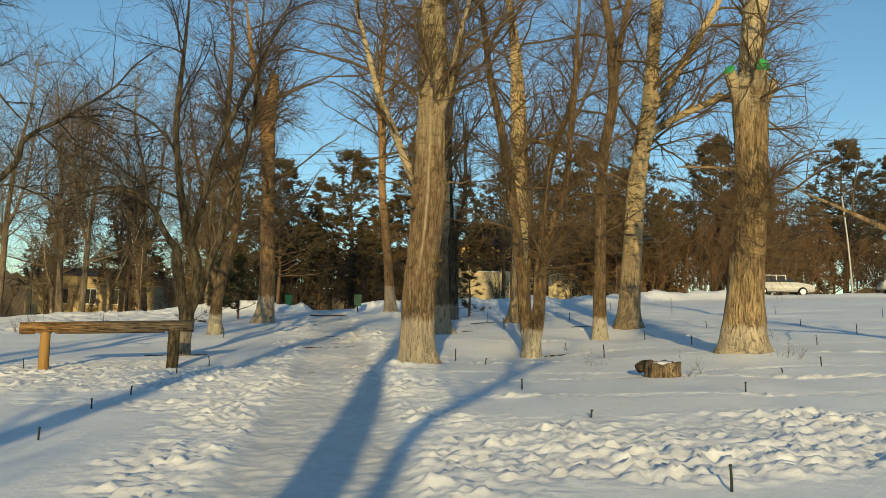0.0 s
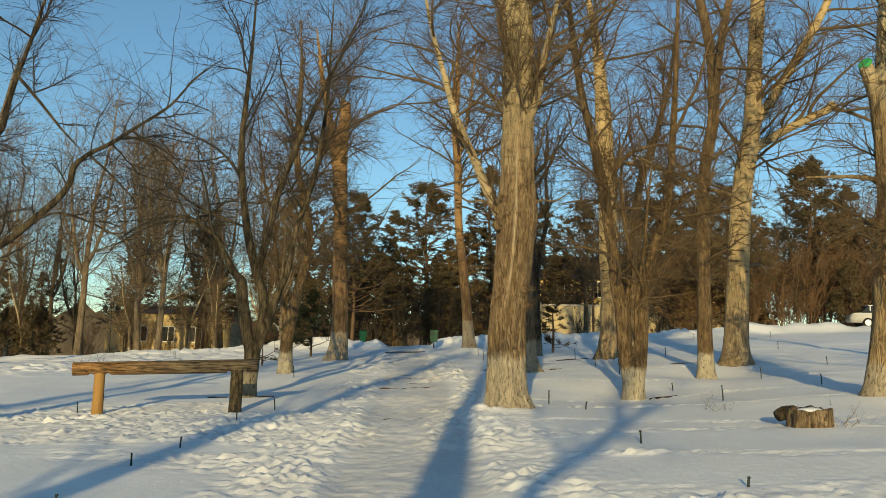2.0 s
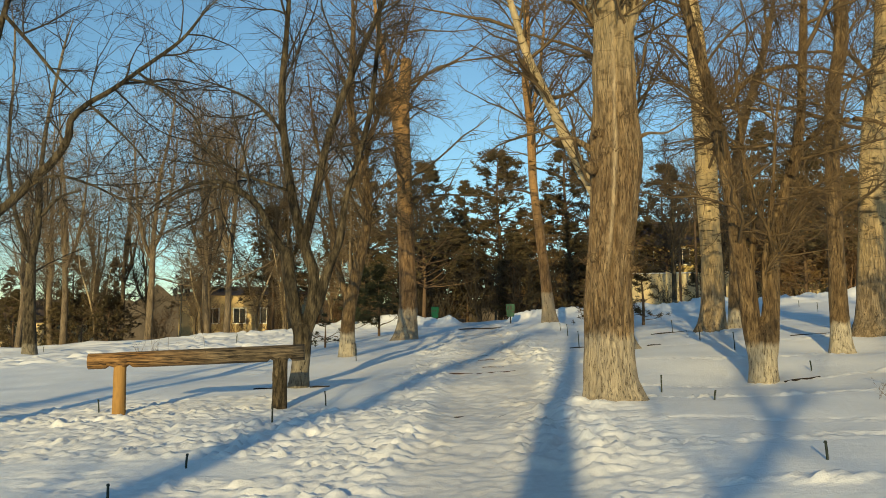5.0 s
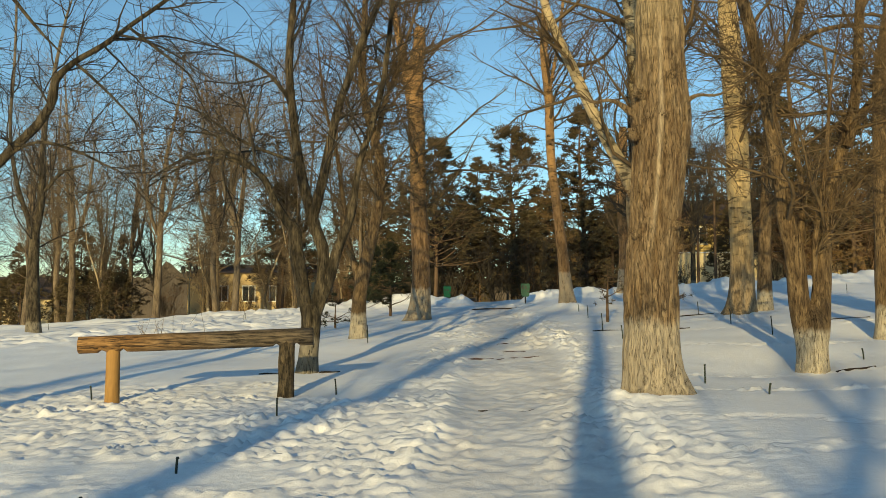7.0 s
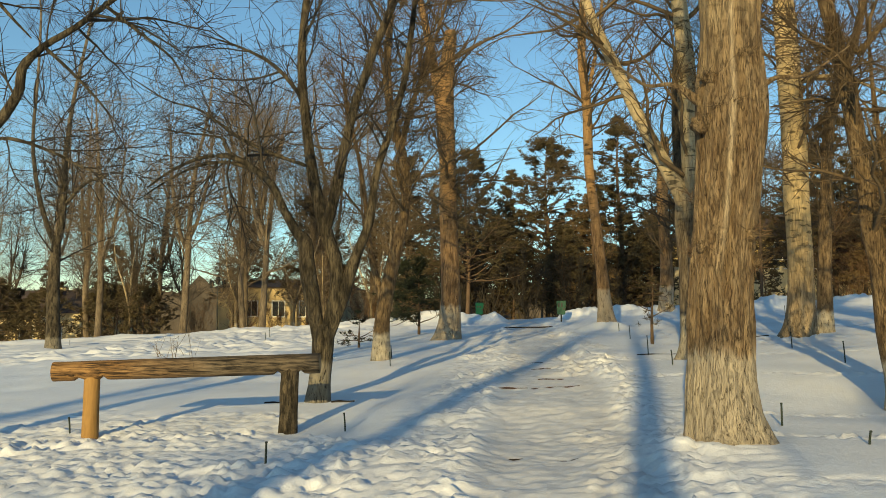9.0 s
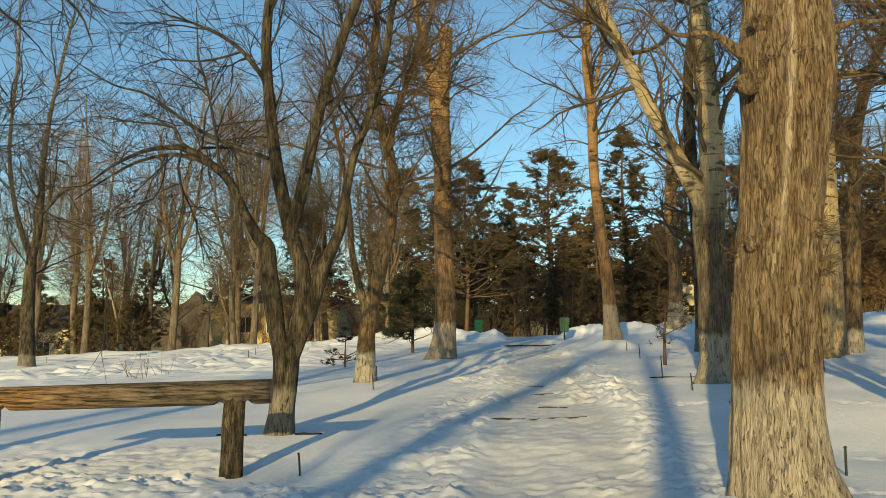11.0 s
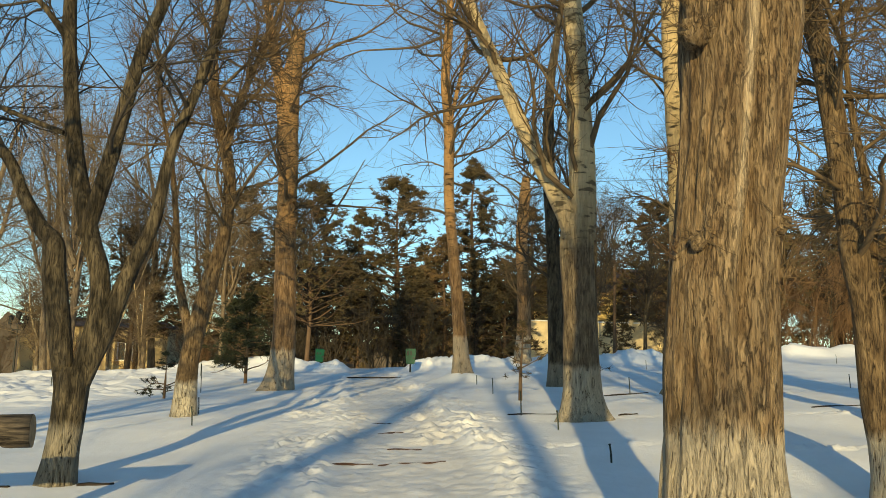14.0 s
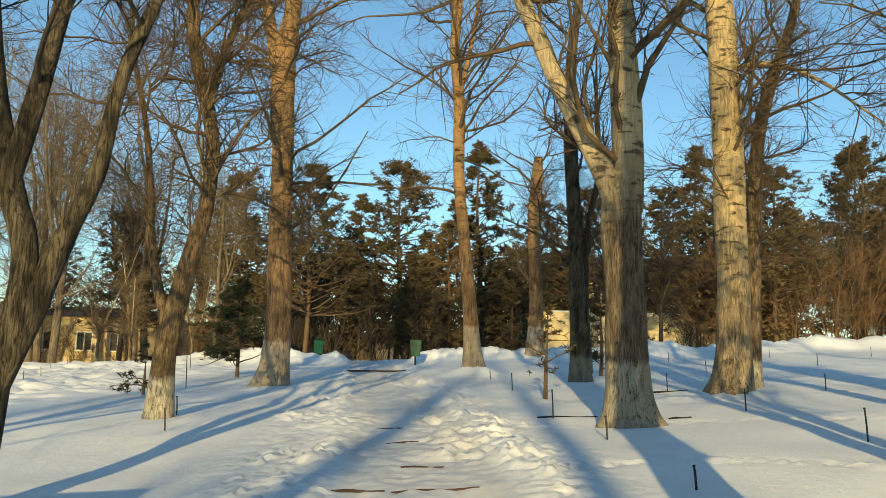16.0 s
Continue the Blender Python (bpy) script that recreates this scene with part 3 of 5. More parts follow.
tree("poplar_tree", (2.58, 29.8), "pale yellow-barked poplar with dark scars",
     [stem([(0.0, 0.0, 0.46), (0.05, 0.29, 0.379), (0.09, 1.04, 0.322), (0.09, 2.13, 0.301), (0.05, 3.23, 0.303), (0.02, 4.93, 0.297), (-0.05, 6.44, 0.29), (-0.12, 7.87, 0.28)], 0, 5),
      stem([(0.06, 6.33, 0.075), (0.95, 6.45, 0.05), (1.93, 6.11, 0.036), (3.08, 5.41, 0.02), (3.7, 5.0, 0.008)], -0.3)],
     M_POP2, 3.0, (70, 1000, 3200), (2.4, 1.1, 0.5), 1.0, 0.03, 0.04, sides=28, flare=0.25, seed=31)

tree("slim_tree", (3.52, 31.6), "slim dark bare tree behind a pale poplar",
     [stem([(0.0, 0.0, 0.218), (0.03, 1.47, 0.18), (0.12, 3.43, 0.156), (0.22, 5.18, 0.146), (0.49, 6.47, 0.136), (0.94, 7.78, 0.112), (1.15, 8.58, 0.1)], 0, 3)],
     M_SMALL, 2.5, (50, 600, 2000), (1.9, 0.9, 0.45), sides=16, seed=37)

tree("poplar_tree", (-0.03, 25.3), "forked poplar, dark furrowed below and pale above, whitewashed foot",
     [stem([(0.0, 0.0, 0.45), (-0.03, 0.26, 0.36), (-0.05, 0.76, 0.3), (-0.1, 1.95, 0.277), (-0.14, 2.83, 0.29), (-0.1, 3.4, 0.25)]),
      stem([(-0.06, 3.0, 0.23), (-0.04, 3.5, 0.224), (-0.06, 4.41, 0.221), (-0.12, 5.27, 0.208), (-0.15, 6.14, 0.187)], 0, 7),
      stem([(-0.16, 3.0, 0.2), (-0.3, 3.4, 0.185), (-0.54, 3.86, 0.159), (-0.87, 4.49, 0.143), (-1.26, 5.34, 0.129), (-1.6, 6.13, 0.123)], 0, 6)],
     M_POP, 3.5, (80, 1000, 3200), (2.2, 1.0, 0.5), 1.0, 0.03, 0.03, sides=48, rough=0.016, flare=0.3, seed=41)

tree("slim_tree", (0.26, 34.5), "dark twin-stemmed bare tree",
     [stem([(0.0, 0.0, 0.28), (-0.05, 1.01, 0.229), (-0.18, 3.86, 0.189), (-0.31, 6.07, 0.178), (-0.31, 8.34, 0.138), (-0.13, 9.9, 0.11)], 0, 3),
      stem([(0.16, 0.2, 0.143), (0.08, 2.14, 0.108), (0.16, 3.86, 0.095), (0.44, 5.34, 0.081), (0.4, 6.83, 0.068)], 0.05, 2)],
     M_GREY, 2.5, (50, 700, 2200), (2.0, 0.9, 0.45), sides=18, seed=43, twig=M_TWIG_GREY)

tree("slim_tree", (-2.47, 37.5), "tall slim bare tree rising from a snow mound beside the path",
     [stem([(0.0, 0.0, 0.3), (-0.08, 1.01, 0.228), (-0.34, 3.46, 0.181), (-0.56, 5.46, 0.167), (-0.63, 7.7, 0.171), (-0.8, 9.45, 0.157), (-0.73, 11.24, 0.143)], 0, 3),
      stem([(-0.63, 7.87, 0.077), (-0.29, 9.63, 0.061), (-0.08, 11.24, 0.054)], 0, 2)],
     M_SNAG, 4.5, (80, 900, 3000), (3.3, 1.2, 0.5), 1.0, 0.02, 0.06, sides=18, seed=47)

tree("broken_tree", (-7.32, 33.8), "tall broken-topped trunk with peeling bark, sunlit orange put into its upper colour",
     [stem([(0.0, 0.0, 0.45), (0.08, 0.64, 0.356), (0.1, 1.68, 0.31), (0.01, 3.98, 0.282), (-0.05, 6.36, 0.272), (-0.17, 8.15, 0.33), (-0.02, 9.32, 0.232), (0.05, 10.16, 0.185)]),
      stem([(-0.25, 7.8, 0.2), (-0.52, 8.97, 0.166), (-0.8, 10.32, 0.127), (-1.01, 11.35, 0.104)], 0, 2)],
     M_SNAG, 3.2, (90, 1100, 3400), (3.2, 1.2, 0.55), 1.2, 0.01, 0.05, sides=24, rough=0.02, seed=53)

tree("crooked_tree", (-7.2, 26.6), "crooked bare tree with two curved stems",
     [stem([(0.0, 0.0, 0.22), (0.02, 0.85, 0.185), (0.14, 1.67, 0.172), (0.37, 2.72, 0.147), (0.53, 3.43, 0.126), (0.57, 4.39, 0.119), (0.39, 5.24, 0.119), (0.18, 5.98, 0.112), (0.06, 6.97, 0.102), (0.11, 8.09, 0.09)], 0, 3),
      stem([(0.05, 1.35, 0.1), (-0.25, 2.25, 0.08), (-0.43, 2.96, 0.07), (-0.49, 3.56, 0.062), (-0.75, 4.9, 0.05), (-1.1, 6.1, 0.04)], 0.1, 2.5),
      stem([(0.43, 4.99, 0.075), (0.65, 5.96, 0.07), (0.9, 6.68, 0.06), (1.16, 7.41, 0.048)], 0, 3)],
     M_BROWN, 2.8, (100, 1500, 4800), (2.0, 1.0, 0.5), 1.0, 0.03, 0.03, sides=24, rough=0.014, seed=59, r1=0.25)

tree("many_stemmed_tree", (-6.12, 19.95), "many-stemmed dark tree with one limb arching low, beside the log rail",
     [stem([(0.06, 0.0, 0.2), (0.1, 0.3, 0.172), (0.13, 0.62, 0.166), (0.15, 1.04, 0.18), (0.16, 1.2, 0.15)]),
      stem([(0.08, 0.95, 0.11), (-0.04, 1.7, 0.129), (-0.117, 2.186, 0.131), (-0.14, 2.497, 0.119), (-0.272, 2.65, 0.09), (-0.495, 3.006, 0.069), (-0.682, 3.388, 0.062), (-0.97, 3.65, 0.056), (-1.299, 3.856, 0.048), (-1.616, 3.919, 0.038), (-2.047, 3.878, 0.03), (-2.542, 3.69, 0.021), (-2.945, 3.452, 0.012)], -0.08),
      stem([(0.22, 1.05, 0.12), (0.34, 1.7, 0.112), (0.313, 2.186, 0.105), (0.166, 2.561, 0.107), (0.011, 3.057, 0.098), (-0.16, 3.696, 0.091), (-0.326, 4.671, 0.078), (-0.424, 5.658, 0.073)], 0.05, 4),
      stem([(0.09, 2.6, 0.095), (0.195, 2.931, 0.09), (0.355, 3.491, 0.083), (0.493, 4.054, 0.076), (0.667, 4.686, 0.069), (0.85, 5.127, 0.065), (1.026, 5.568, 0.062)], -0.1, 4, 0.07),
      stem([(0.187, 1.0, 0.13), (0.408, 1.582, 0.118), (0.52, 1.944, 0.099), (0.634, 2.307, 0.085), (0.81, 2.8, 0.075), (0.876, 3.42, 0.064), (0.958, 3.855, 0.061), (1.135, 4.414, 0.057), (1.305, 5.169, 0.054), (1.353, 5.548, 0.051)], 0.1, 4),
      stem([(-0.22, 3.75, 0.03), (-0.992, 4.044, 0.026), (-1.432, 4.288, 0.022), (-2.027, 4.708, 0.018), (-2.631, 4.909, 0.013), (-3.34, 5.353, 0.006)], -0.2),
      stem([(-0.827, 3.556, 0.033), (-1.327, 3.78, 0.029), (-1.742, 3.823, 0.025), (-2.238, 3.713, 0.02), (-2.73, 3.463, 0.013), (-3.142, 3.207, 0.006)], 0.1, 0, -0.2),
      stem([(-1.164, 3.776, 0.03), (-1.558, 4.055, 0.023), (-1.687, 4.251, 0.018), (-2.369, 4.37, 0.013), (-3.07, 4.499, 0.006)], 0.2, 0, -0.2),
      stem([(-0.35, 4.9, 0.04), (-0.9, 5.5, 0.03), (-1.6, 5.9, 0.02), (-2.4, 6.2, 0.008)], 0.1, 0, 0.15)],
     M_GREY, 3.3, (72, 820, 2900), (1.9, 1.0, 0.5), 0.9, 0.03, 0.04, r1=0.14, sides=36, rough=0.02, flare=0.12, seed=61, twig=M_TWIG_GREY)

tree("bare_tree", (-25.47, 38), "dark forked bare tree standing alone on the slope's rim",
     [stem([(0.0, 0.0, 0.34), (-0.014, 0.711, 0.291), (-0.104, 2.533, 0.256), (-0.088, 3.903, 0.22), (-0.07, 4.689, 0.196)]),
      stem([(-0.086, 4.443, 0.135), (-0.491, 5.213, 0.123), (-1.04, 6.515, 0.099), (-1.437, 8.103, 0.087), (-1.597, 9.522, 0.075), (-1.533, 12.188, 0.063), (-1.585, 14.89, 0.05)], 0.02, 2),
      stem([(-0.061, 4.492, 0.171), (0.165, 5.621, 0.159), (0.219, 6.831, 0.147), (0.26, 8.32, 0.111), (0.543, 10.658, 0.086), (1.194, 13.618, 0.062)], -0.02, 2),
      stem([(0.355, 6.333, 0.086), (1.183, 7.151, 0.073), (2.247, 7.439, 0.036)], 0.05)],
     M_GREY, 3.5, (70, 700, 2200), (2.6, 1.2, 0.6), 0.9, 0.05, 0.02, sides=18, seed=67, twig=M_TWIG_GREY, r1=0.25)


def small_tree_variant(name, label, h, r, n, lengths, mat, twig, seed, forks=2, angle=0.95, up=0.035, group="far bare trees"):
    """A tall bare tree of the far woods, at the origin; its copies stand about."""
    ob = thing(name, (0, 0, 0), label, "tree", group)
    lines = []
    zf = h * rng.uniform(0.28, 0.42)
    main = stem([(0, -0.3, r * 1.25), (0.02, 0.5, r), (rng.normal(0, 0.1), zf * 0.6, r * 0.85), (rng.normal(0, 0.2), zf, r * 0.75)], rng.normal(0, 0.03), h * 0.6)
    lines.append(smooth_line(main, 0.5))
    for k in range(forks):
        z0 = zf * rng.uniform(0.75, 1.05)
        sx, sy = rng.normal(0, 1), rng.normal(0, 1)
        q = math.hypot(sx, sy)
        sx, sy = sx / q, sy / q
        w = rng.uniform(0.9, 1.8)
        keys = [(0.0, 0.0, z0, r * 0.55), (sx * w * 0.6, sy * w * 0.6, z0 + 0.09 * h, r * 0.45), (sx * w, sy * w, z0 + 0.22 * h, r * 0.36), (sx * w * 1.3, sy * w * 1.3, z0 + 0.42 * h, r * 0.15)]
        lines.append(smooth_line(keys, 0.5))
    for k, ln in enumerate(lines):
        v, f = trunk_mesh(ln, 10, 0.01, seed + k, 0.2 if k == 0 else 0)
        mesh_object("trunk" if k == 0 else "limb", v, f, mat, ob)
    br, tw = crown(lines, h * 0.16, *n, *lengths, angle, up, 0.02, 0.4, True)
    mesh_object("crown", *joined([br, tw]), twig, ob)["kind"] = "stuff"
    return ob


def needles(at, count, length, width, lift=0.3, squash=0.6):
    """Tufts of needles: count thin triangles round each place."""
    N = len(at)
    c0 = np.repeat(at, count, axis=0)
    d = rng.normal(0, 1, (N * count, 3))
    d[:, 2] = d[:, 2] * squash + lift
    d = unit(d) * (length * rng.uniform(0.5, 1.2, (N * count, 1)))
    sd = unit(np.cross(d, rng.normal(0, 1, d.shape))) * width
    v = np.stack([c0 - sd, c0 + sd, c0 + d], 1).reshape(-1, 3)
    f = np.arange(len(v)).reshape(-1, 3)
    return v, f


def pine(name, label, h, bare, spread, whorls, tufts, mat, seed, group="far pines", cone=0.6, length=0.3, count=4, blade=0.13):
    """A pine or spruce at the origin: trunk, boughs and needle tufts."""
    ob = thing(name, (0, 0, 0), label, "tree", group)
    line = smooth_line([(0, 0, -0.3, 0.011 * h + 0.03), (0.01 * h, 0, h * 0.35, 0.009 * h + 0.02), (-0.01 * h, 0.01 * h, h * 0.7, 0.006 * h), (0, 0, h, 0.01)], 0.4)
    v, f = trunk_mesh(line, 8, 0.008, seed)
    mesh_object("trunk", v, f, M_PINE_BARK, ob)
    z = h * (bare + (0.98 - bare) * rng.random(whorls) ** 0.9)
    rel = (z / h - bare) / (1 - bare)
    a = rng.random(whorls) * 2 * np.pi
    L = spread * np.clip((1 - rel) ** cone * (0.55 + 0.45 * np.minimum(1, rel * 5 + 0.4)), 0.08, 1) * rng.uniform(0.55, 1.15, whorls)
    start = np.stack([0 * a, 0 * a, z], 1)
    d = np.stack([np.cos(a), np.sin(a), rng.uniform(-0.1, 0.45, whorls)], 1)
    P, R = sprout(start, d, L, 0.008 + 0.012 * L, 6, 0.12, 0.03)
    at, dd, _, i = children(P, R, whorls * 3, 0.3, 1.0, 0.7)
    P2, R2 = sprout(at, dd, 0.36 * L[i] * rng.uniform(0.5, 1.2, len(i)), 0.012 + 0 * L[i], 3, 0.15, 0.02)
    mesh_object("branchwork", *joined([tubes(P, R, 4), tubes(P2, R2, 3)]), M_PINE_BARK, ob)["kind"] = "stuff"
    spots, _, _, _ = children(np.concatenate([P2, P2]), np.concatenate([R2, R2]), tufts, 0.2, 1.0, 0.5)
    tip = P[rng.integers(0, whorls, tufts // 8), -1] + rng.normal(0, 0.14, (tufts // 8, 3))
    spots = spots + rng.normal(0, 0.25 * length, spots.shape) * np.array([1, 1, 0.5])
    v, f = needles(np.concatenate([spots, tip]), count, length, blade * length + 0.003)
    mesh_object("foliage", v, f, mat, ob, smooth=False)["kind"] = "stuff"
    return ob


def place(proto, spots, first_label=None):
    """Set a proto at the first spot and copies at the others: x, y, height factor, turn."""
    for k, (x, y, sc, turn) in enumerate(spots):
        m = pose(x, y, ground_z(x, y) - 0.05, 0, 0, turn)
        o = proto if k == 0 else copy_thing(proto, m)
        o.matrix_basis = m @ Matrix.Scale(sc, 4)


# ---- the far woods ----
bare_a = small_tree_variant("bare_tree", "tall bare poplar with grey-tan trunk and fine upright twigs", 17, 0.22, (70, 560, 2000), (4.2, 1.9, 1.0), M_FAR_BARK, M_FAR_TWIG, 101)
bare_b = small_tree_variant("bare_tree", "tall forked bare tree of the far wood", 15, 0.2, (70, 560, 2000), (4.0, 1.9, 1.0), M_FAR_BARK, M_FAR_TWIG, 113, 3)
bare_c = small_tree_variant("bare_tree", "slender grey bare tree of the far wood", 12, 0.16, (60, 420, 1700), (2.4, 1.3, 0.8), M_GREY, M_TWIG_GREY, 127, 1, 0.85)
birch = small_tree_variant("birch_tree", "slender pale-stemmed bare birch of the far wood", 10, 0.11, (50, 320, 1100), (2.0, 1.2, 0.8), M_POP, M_FAR_TWIG, 131, 1, 0.8)
place(bare_a, [(-26.3, 56.5, 0.95, 0), (-31.0, 57.2, 1.15, 130), (-35.4, 50.0, 0.85, 215), (-42, 62, 1.1, 60), (-55, 66, 1.0, 300), (-22, 70, 1.05, 20), (14, 74, 0.9, 110), (-49, 57, 1.05, 170), (-38, 58, 1.15, 280), (-24.5, 67, 1.2, 330)])
place(bare_b, [(-23.2, 62.5, 0.8, 40), (-38.5, 66, 1.05, 200), (-28.5, 72, 1.1, 290), (-46, 74, 1.1, 80), (8, 78, 0.95, 10), (-17, 58.5, 0.75, 160), (-62, 58, 1.0, 30), (27, 74, 0.85, 250), (-24, 54.5, 1.1, 300), (-30, 64, 1.3, 145)])
place(bare_c, [(-20.5, 66, 1.1, 70), (-34.5, 63, 0.9, 300), (-13.2, 60, 0.85, 140), (3.4, 52, 0.9, 190), (18.5, 62, 0.8, 240), (24, 61, 0.8, 80), (12, 64, 0.8, 330), (33, 70, 0.9, 45), (-15, 66, 1.0, 100), (6.5, 56, 0.75, 60), (-58, 72, 1.2, 120), (-46, 67, 1.1, 260)])
place(birch, [(-24.8, 61, 0.9, 0), (-28.6, 60, 1.0, 90), (-19.2, 61, 0.8, 180), (-33.2, 68, 1.1, 20), (-37, 60, 0.9, 250), (-43.5, 69, 1.1, 310), (-21.5, 58, 0.75, 130)])

grove = small_tree_variant("grove_tree", "young bare brown tree of the dense far grove", 8, 0.1, (70, 380, 1500), (1.9, 1.2, 0.8), M_FAR_BARK, M_BUSH, 211, 2, 0.8, 0.05, "far grove")
place(grove, [(-16 + 2.6 * i_ + rng.uniform(-1, 1), 79 + 12 * (5 < i_ < 15) + rng.uniform(-4, 5), rng.uniform(0.75, 1.2), rng.uniform(0, 360)) for i_ in range(24)])
pine_a = pine("pine_tree", "broad dark pine with brownish lower boughs", 13.5, 0.22, 5.2, 150, 5600, M_NEEDLE, 141, length=0.27)
pine_b = pine("pine_tree", "tall dark-green pine of the far wood", 14, 0.12, 4.6, 150, 5600, M_NEEDLE, 149, cone=0.8, length=0.27)
pine_c = pine("pine_tree", "rust-tinged dense pine behind the snow bank", 10, 0.1, 3.8, 110, 4800, M_NEEDLE_RUST, 151, cone=0.6, length=0.26)
pine_d = pine("pine_tree", "low dark spruce thicket tree", 6.5, 0.04, 2.9, 80, 2600, M_NEEDLE, 157, cone=0.7, length=0.26)
place(pine_a, [(4.2, 69.5, 0.85, 45), (9.5, 70, 0.85, 75), (-8.0, 66.5, 1.0, 0), (-11.5, 56, 0.78, 60), (13.2, 59, 0.75, 120), (20.4, 65, 0.95, 200), (-17.3, 63, 0.9, 260), (35.6, 76, 1.1, 30), (-24.8, 64, 0.75, 310), (13.4, 66.5, 0.8, 90), (-36, 76, 0.8, 140), (42, 80, 1.05, 15), (-47, 72, 0.65, 70)])
place(pine_b, [(-2.9, 64.6, 1.0, 0), (10.2, 63.5, 0.9, 80), (23.4, 73, 1.05, 160), (-21, 76, 0.85, 240), (1.2, 71, 0.85, 310), (28, 78, 0.95, 40), (-51, 69, 0.55, 120), (39, 74, 0.95, 200), (-43, 72, 0.6, 10), (-10.4, 66, 0.8, 55)])
place(pine_c, [(-4.4, 60, 0.8, 0), (11.8, 59.5, 0.75, 70), (15.6, 63, 0.8, 140), (24.6, 70, 0.95, 280), (-6.6, 72, 0.95, 20), (18, 70, 0.95, 100), (25.5, 67, 0.85, 170), (-13.5, 70, 0.9, 240), (-1.0, 76, 0.9, 300), (31, 71, 0.8, 60), (-29.5, 78, 0.8, 30)])
place(pine_d, [(-38, 60, 0.65, 33), (-40.5, 61.5, 0.7, 88), (-36.5, 62, 0.6, 140), (-46, 61, 0.6, 200), (-49, 63, 0.7, 260), (-52, 64.5, 0.75, 310), (-6, 58, 0.9, 12), (-2.5, 60, 1.0, 66), (-0.8, 61, 1.0, 111), (-10.5, 61, 1.1, 281), (3, 80, 1.2, 150), (30, 84, 1.4, 210), (40, 88, 1.4, 30), (-30, 84, 1.1, 60), (48, 82, 1.4, 120), (-9.4, 60, 0.85, 0), (-12.8, 62, 0.95, 50), (-6.2, 62, 0.9, 100), (-15.5, 60.5, 0.8, 150), (-1.5, 67, 0.9, 200), (-19, 67, 0.8, 300), (-42.5, 63, 0.6, 70), (21.5, 60.5, 0.7, 160), (-41, 64, 0.65, 230), (5.8, 61.5, 0.55, 20), (-44, 60.5, 0.75, 150), (-35.5, 59.5, 0.6, 250), (-48, 60, 0.8, 330)])


def thicket(name, label, h, stems_n, n2, n3, seed, mat=None, group="brown thickets", fan=0.33, thin=1.0):
    """A dense bare bush: many stems fanning from the foot, with twigs."""
    ob = thing(name, (0, 0, 0), label, "bush", group)
    st = rng.normal(0, 0.35, (stems_n, 3)) * np.array([1, 1, 0])
    d = np.stack([rng.normal(0, fan, stems_n), rng.normal(0, fan, stems_n), np.ones(stems_n)], 1)
    P, R = sprout(st, d, h * rng.uniform(0.6, 1.05, stems_n), thin * (0.015 + 0.02 * rng.random(stems_n)), 8, 0.09, 0.03)
    at, dd, r, _ = children(P, R, n2, 0.2, 1, 0.6)
    P2, R2 = sprout(at, dd, 0.24 * h * rng.uniform(0.4, 1.2, n2), np.minimum(r, 0.014 * thin), 4, 0.16, 0.08)
    at, dd, r, _ = children(P2, R2, n3, 0.2, 1, 0.6)
    P3, R3 = sprout(at, dd, 0.1 * h * rng.uniform(0.4, 1.2, n3), np.full(n3, 0.014 * thin), 3, 0.16, 0.05, 0, 0.6)
    mesh_object("framework", *tubes(P, R, 5), mat or M_BUSH, ob)["kind"] = "stuff"
    mesh_object("crown", *joined([tubes(P2, R2, 3), tubes(P3, R3, 3)]), mat or M_BUSH, ob)["kind"] = "stuff"
    return ob


th_a = thicket("thicket_bush", "dense leafless brown thicket behind the snow bank", 6.5, 20, 200, 900, 161)
th_b = thicket("thicket_bush", "dark leafless thicket bush at the wood's edge", 4.5, 20, 200, 900, 163, M_TWIG_GREY)
place(th_a, [(19.2, 65.5, 1.0, 25), (21.6, 64.5, 1.0, 85), (23.8, 66.5, 1.0, 145), (-20, 64, 0.8, 15), (-16, 69, 1.0, 105), (35, 72, 1.0, 165), (39, 70, 0.9, 225), (-62, 64, 0.8, 285), (10.6, 60.5, 0.9, 0), (-26.5, 69, 0.62, 40), (-30.5, 70, 0.5, 100), (-34.2, 71, 0.7, 220), (-37.5, 70, 0.65, 300), (-23.5, 70.5, 0.7, 350), (12.0, 61.0, 1.0, 40), (14.6, 60.2, 1.05, 90), (17.2, 61.5, 1.0, 140), (19.6, 62.8, 1.1, 190), (22.2, 62.2, 0.95, 230), (25.2, 63.8, 0.95, 280), (28.0, 65.5, 0.9, 320), (11.0, 66, 1.1, 20), (16, 67, 1.15, 70), (21, 68, 1.1, 120), (30.5, 68, 0.9, 160), (27, 69.5, 0.9, 300)])
place(th_b, [(-8.0, 57.5, 0.95, 0), (-10.4, 58.2, 1.0, 60), (-5.6, 58.0, 1.0, 120), (-12.8, 58.6, 0.95, 180), (9.0, 61.5, 0.6, 200), (3.6, 60.5, 0.5, 20), (-45.5, 62, 0.6, 80), (-3.4, 59.2, 0.9, 240), (-7.0, 63.5, 1.2, 300), (-14.8, 64, 1.1, 30), (-17.5, 65.5, 1.0, 90), (-1.6, 63, 0.9, 150), (33.5, 66.5, 0.8, 190)])

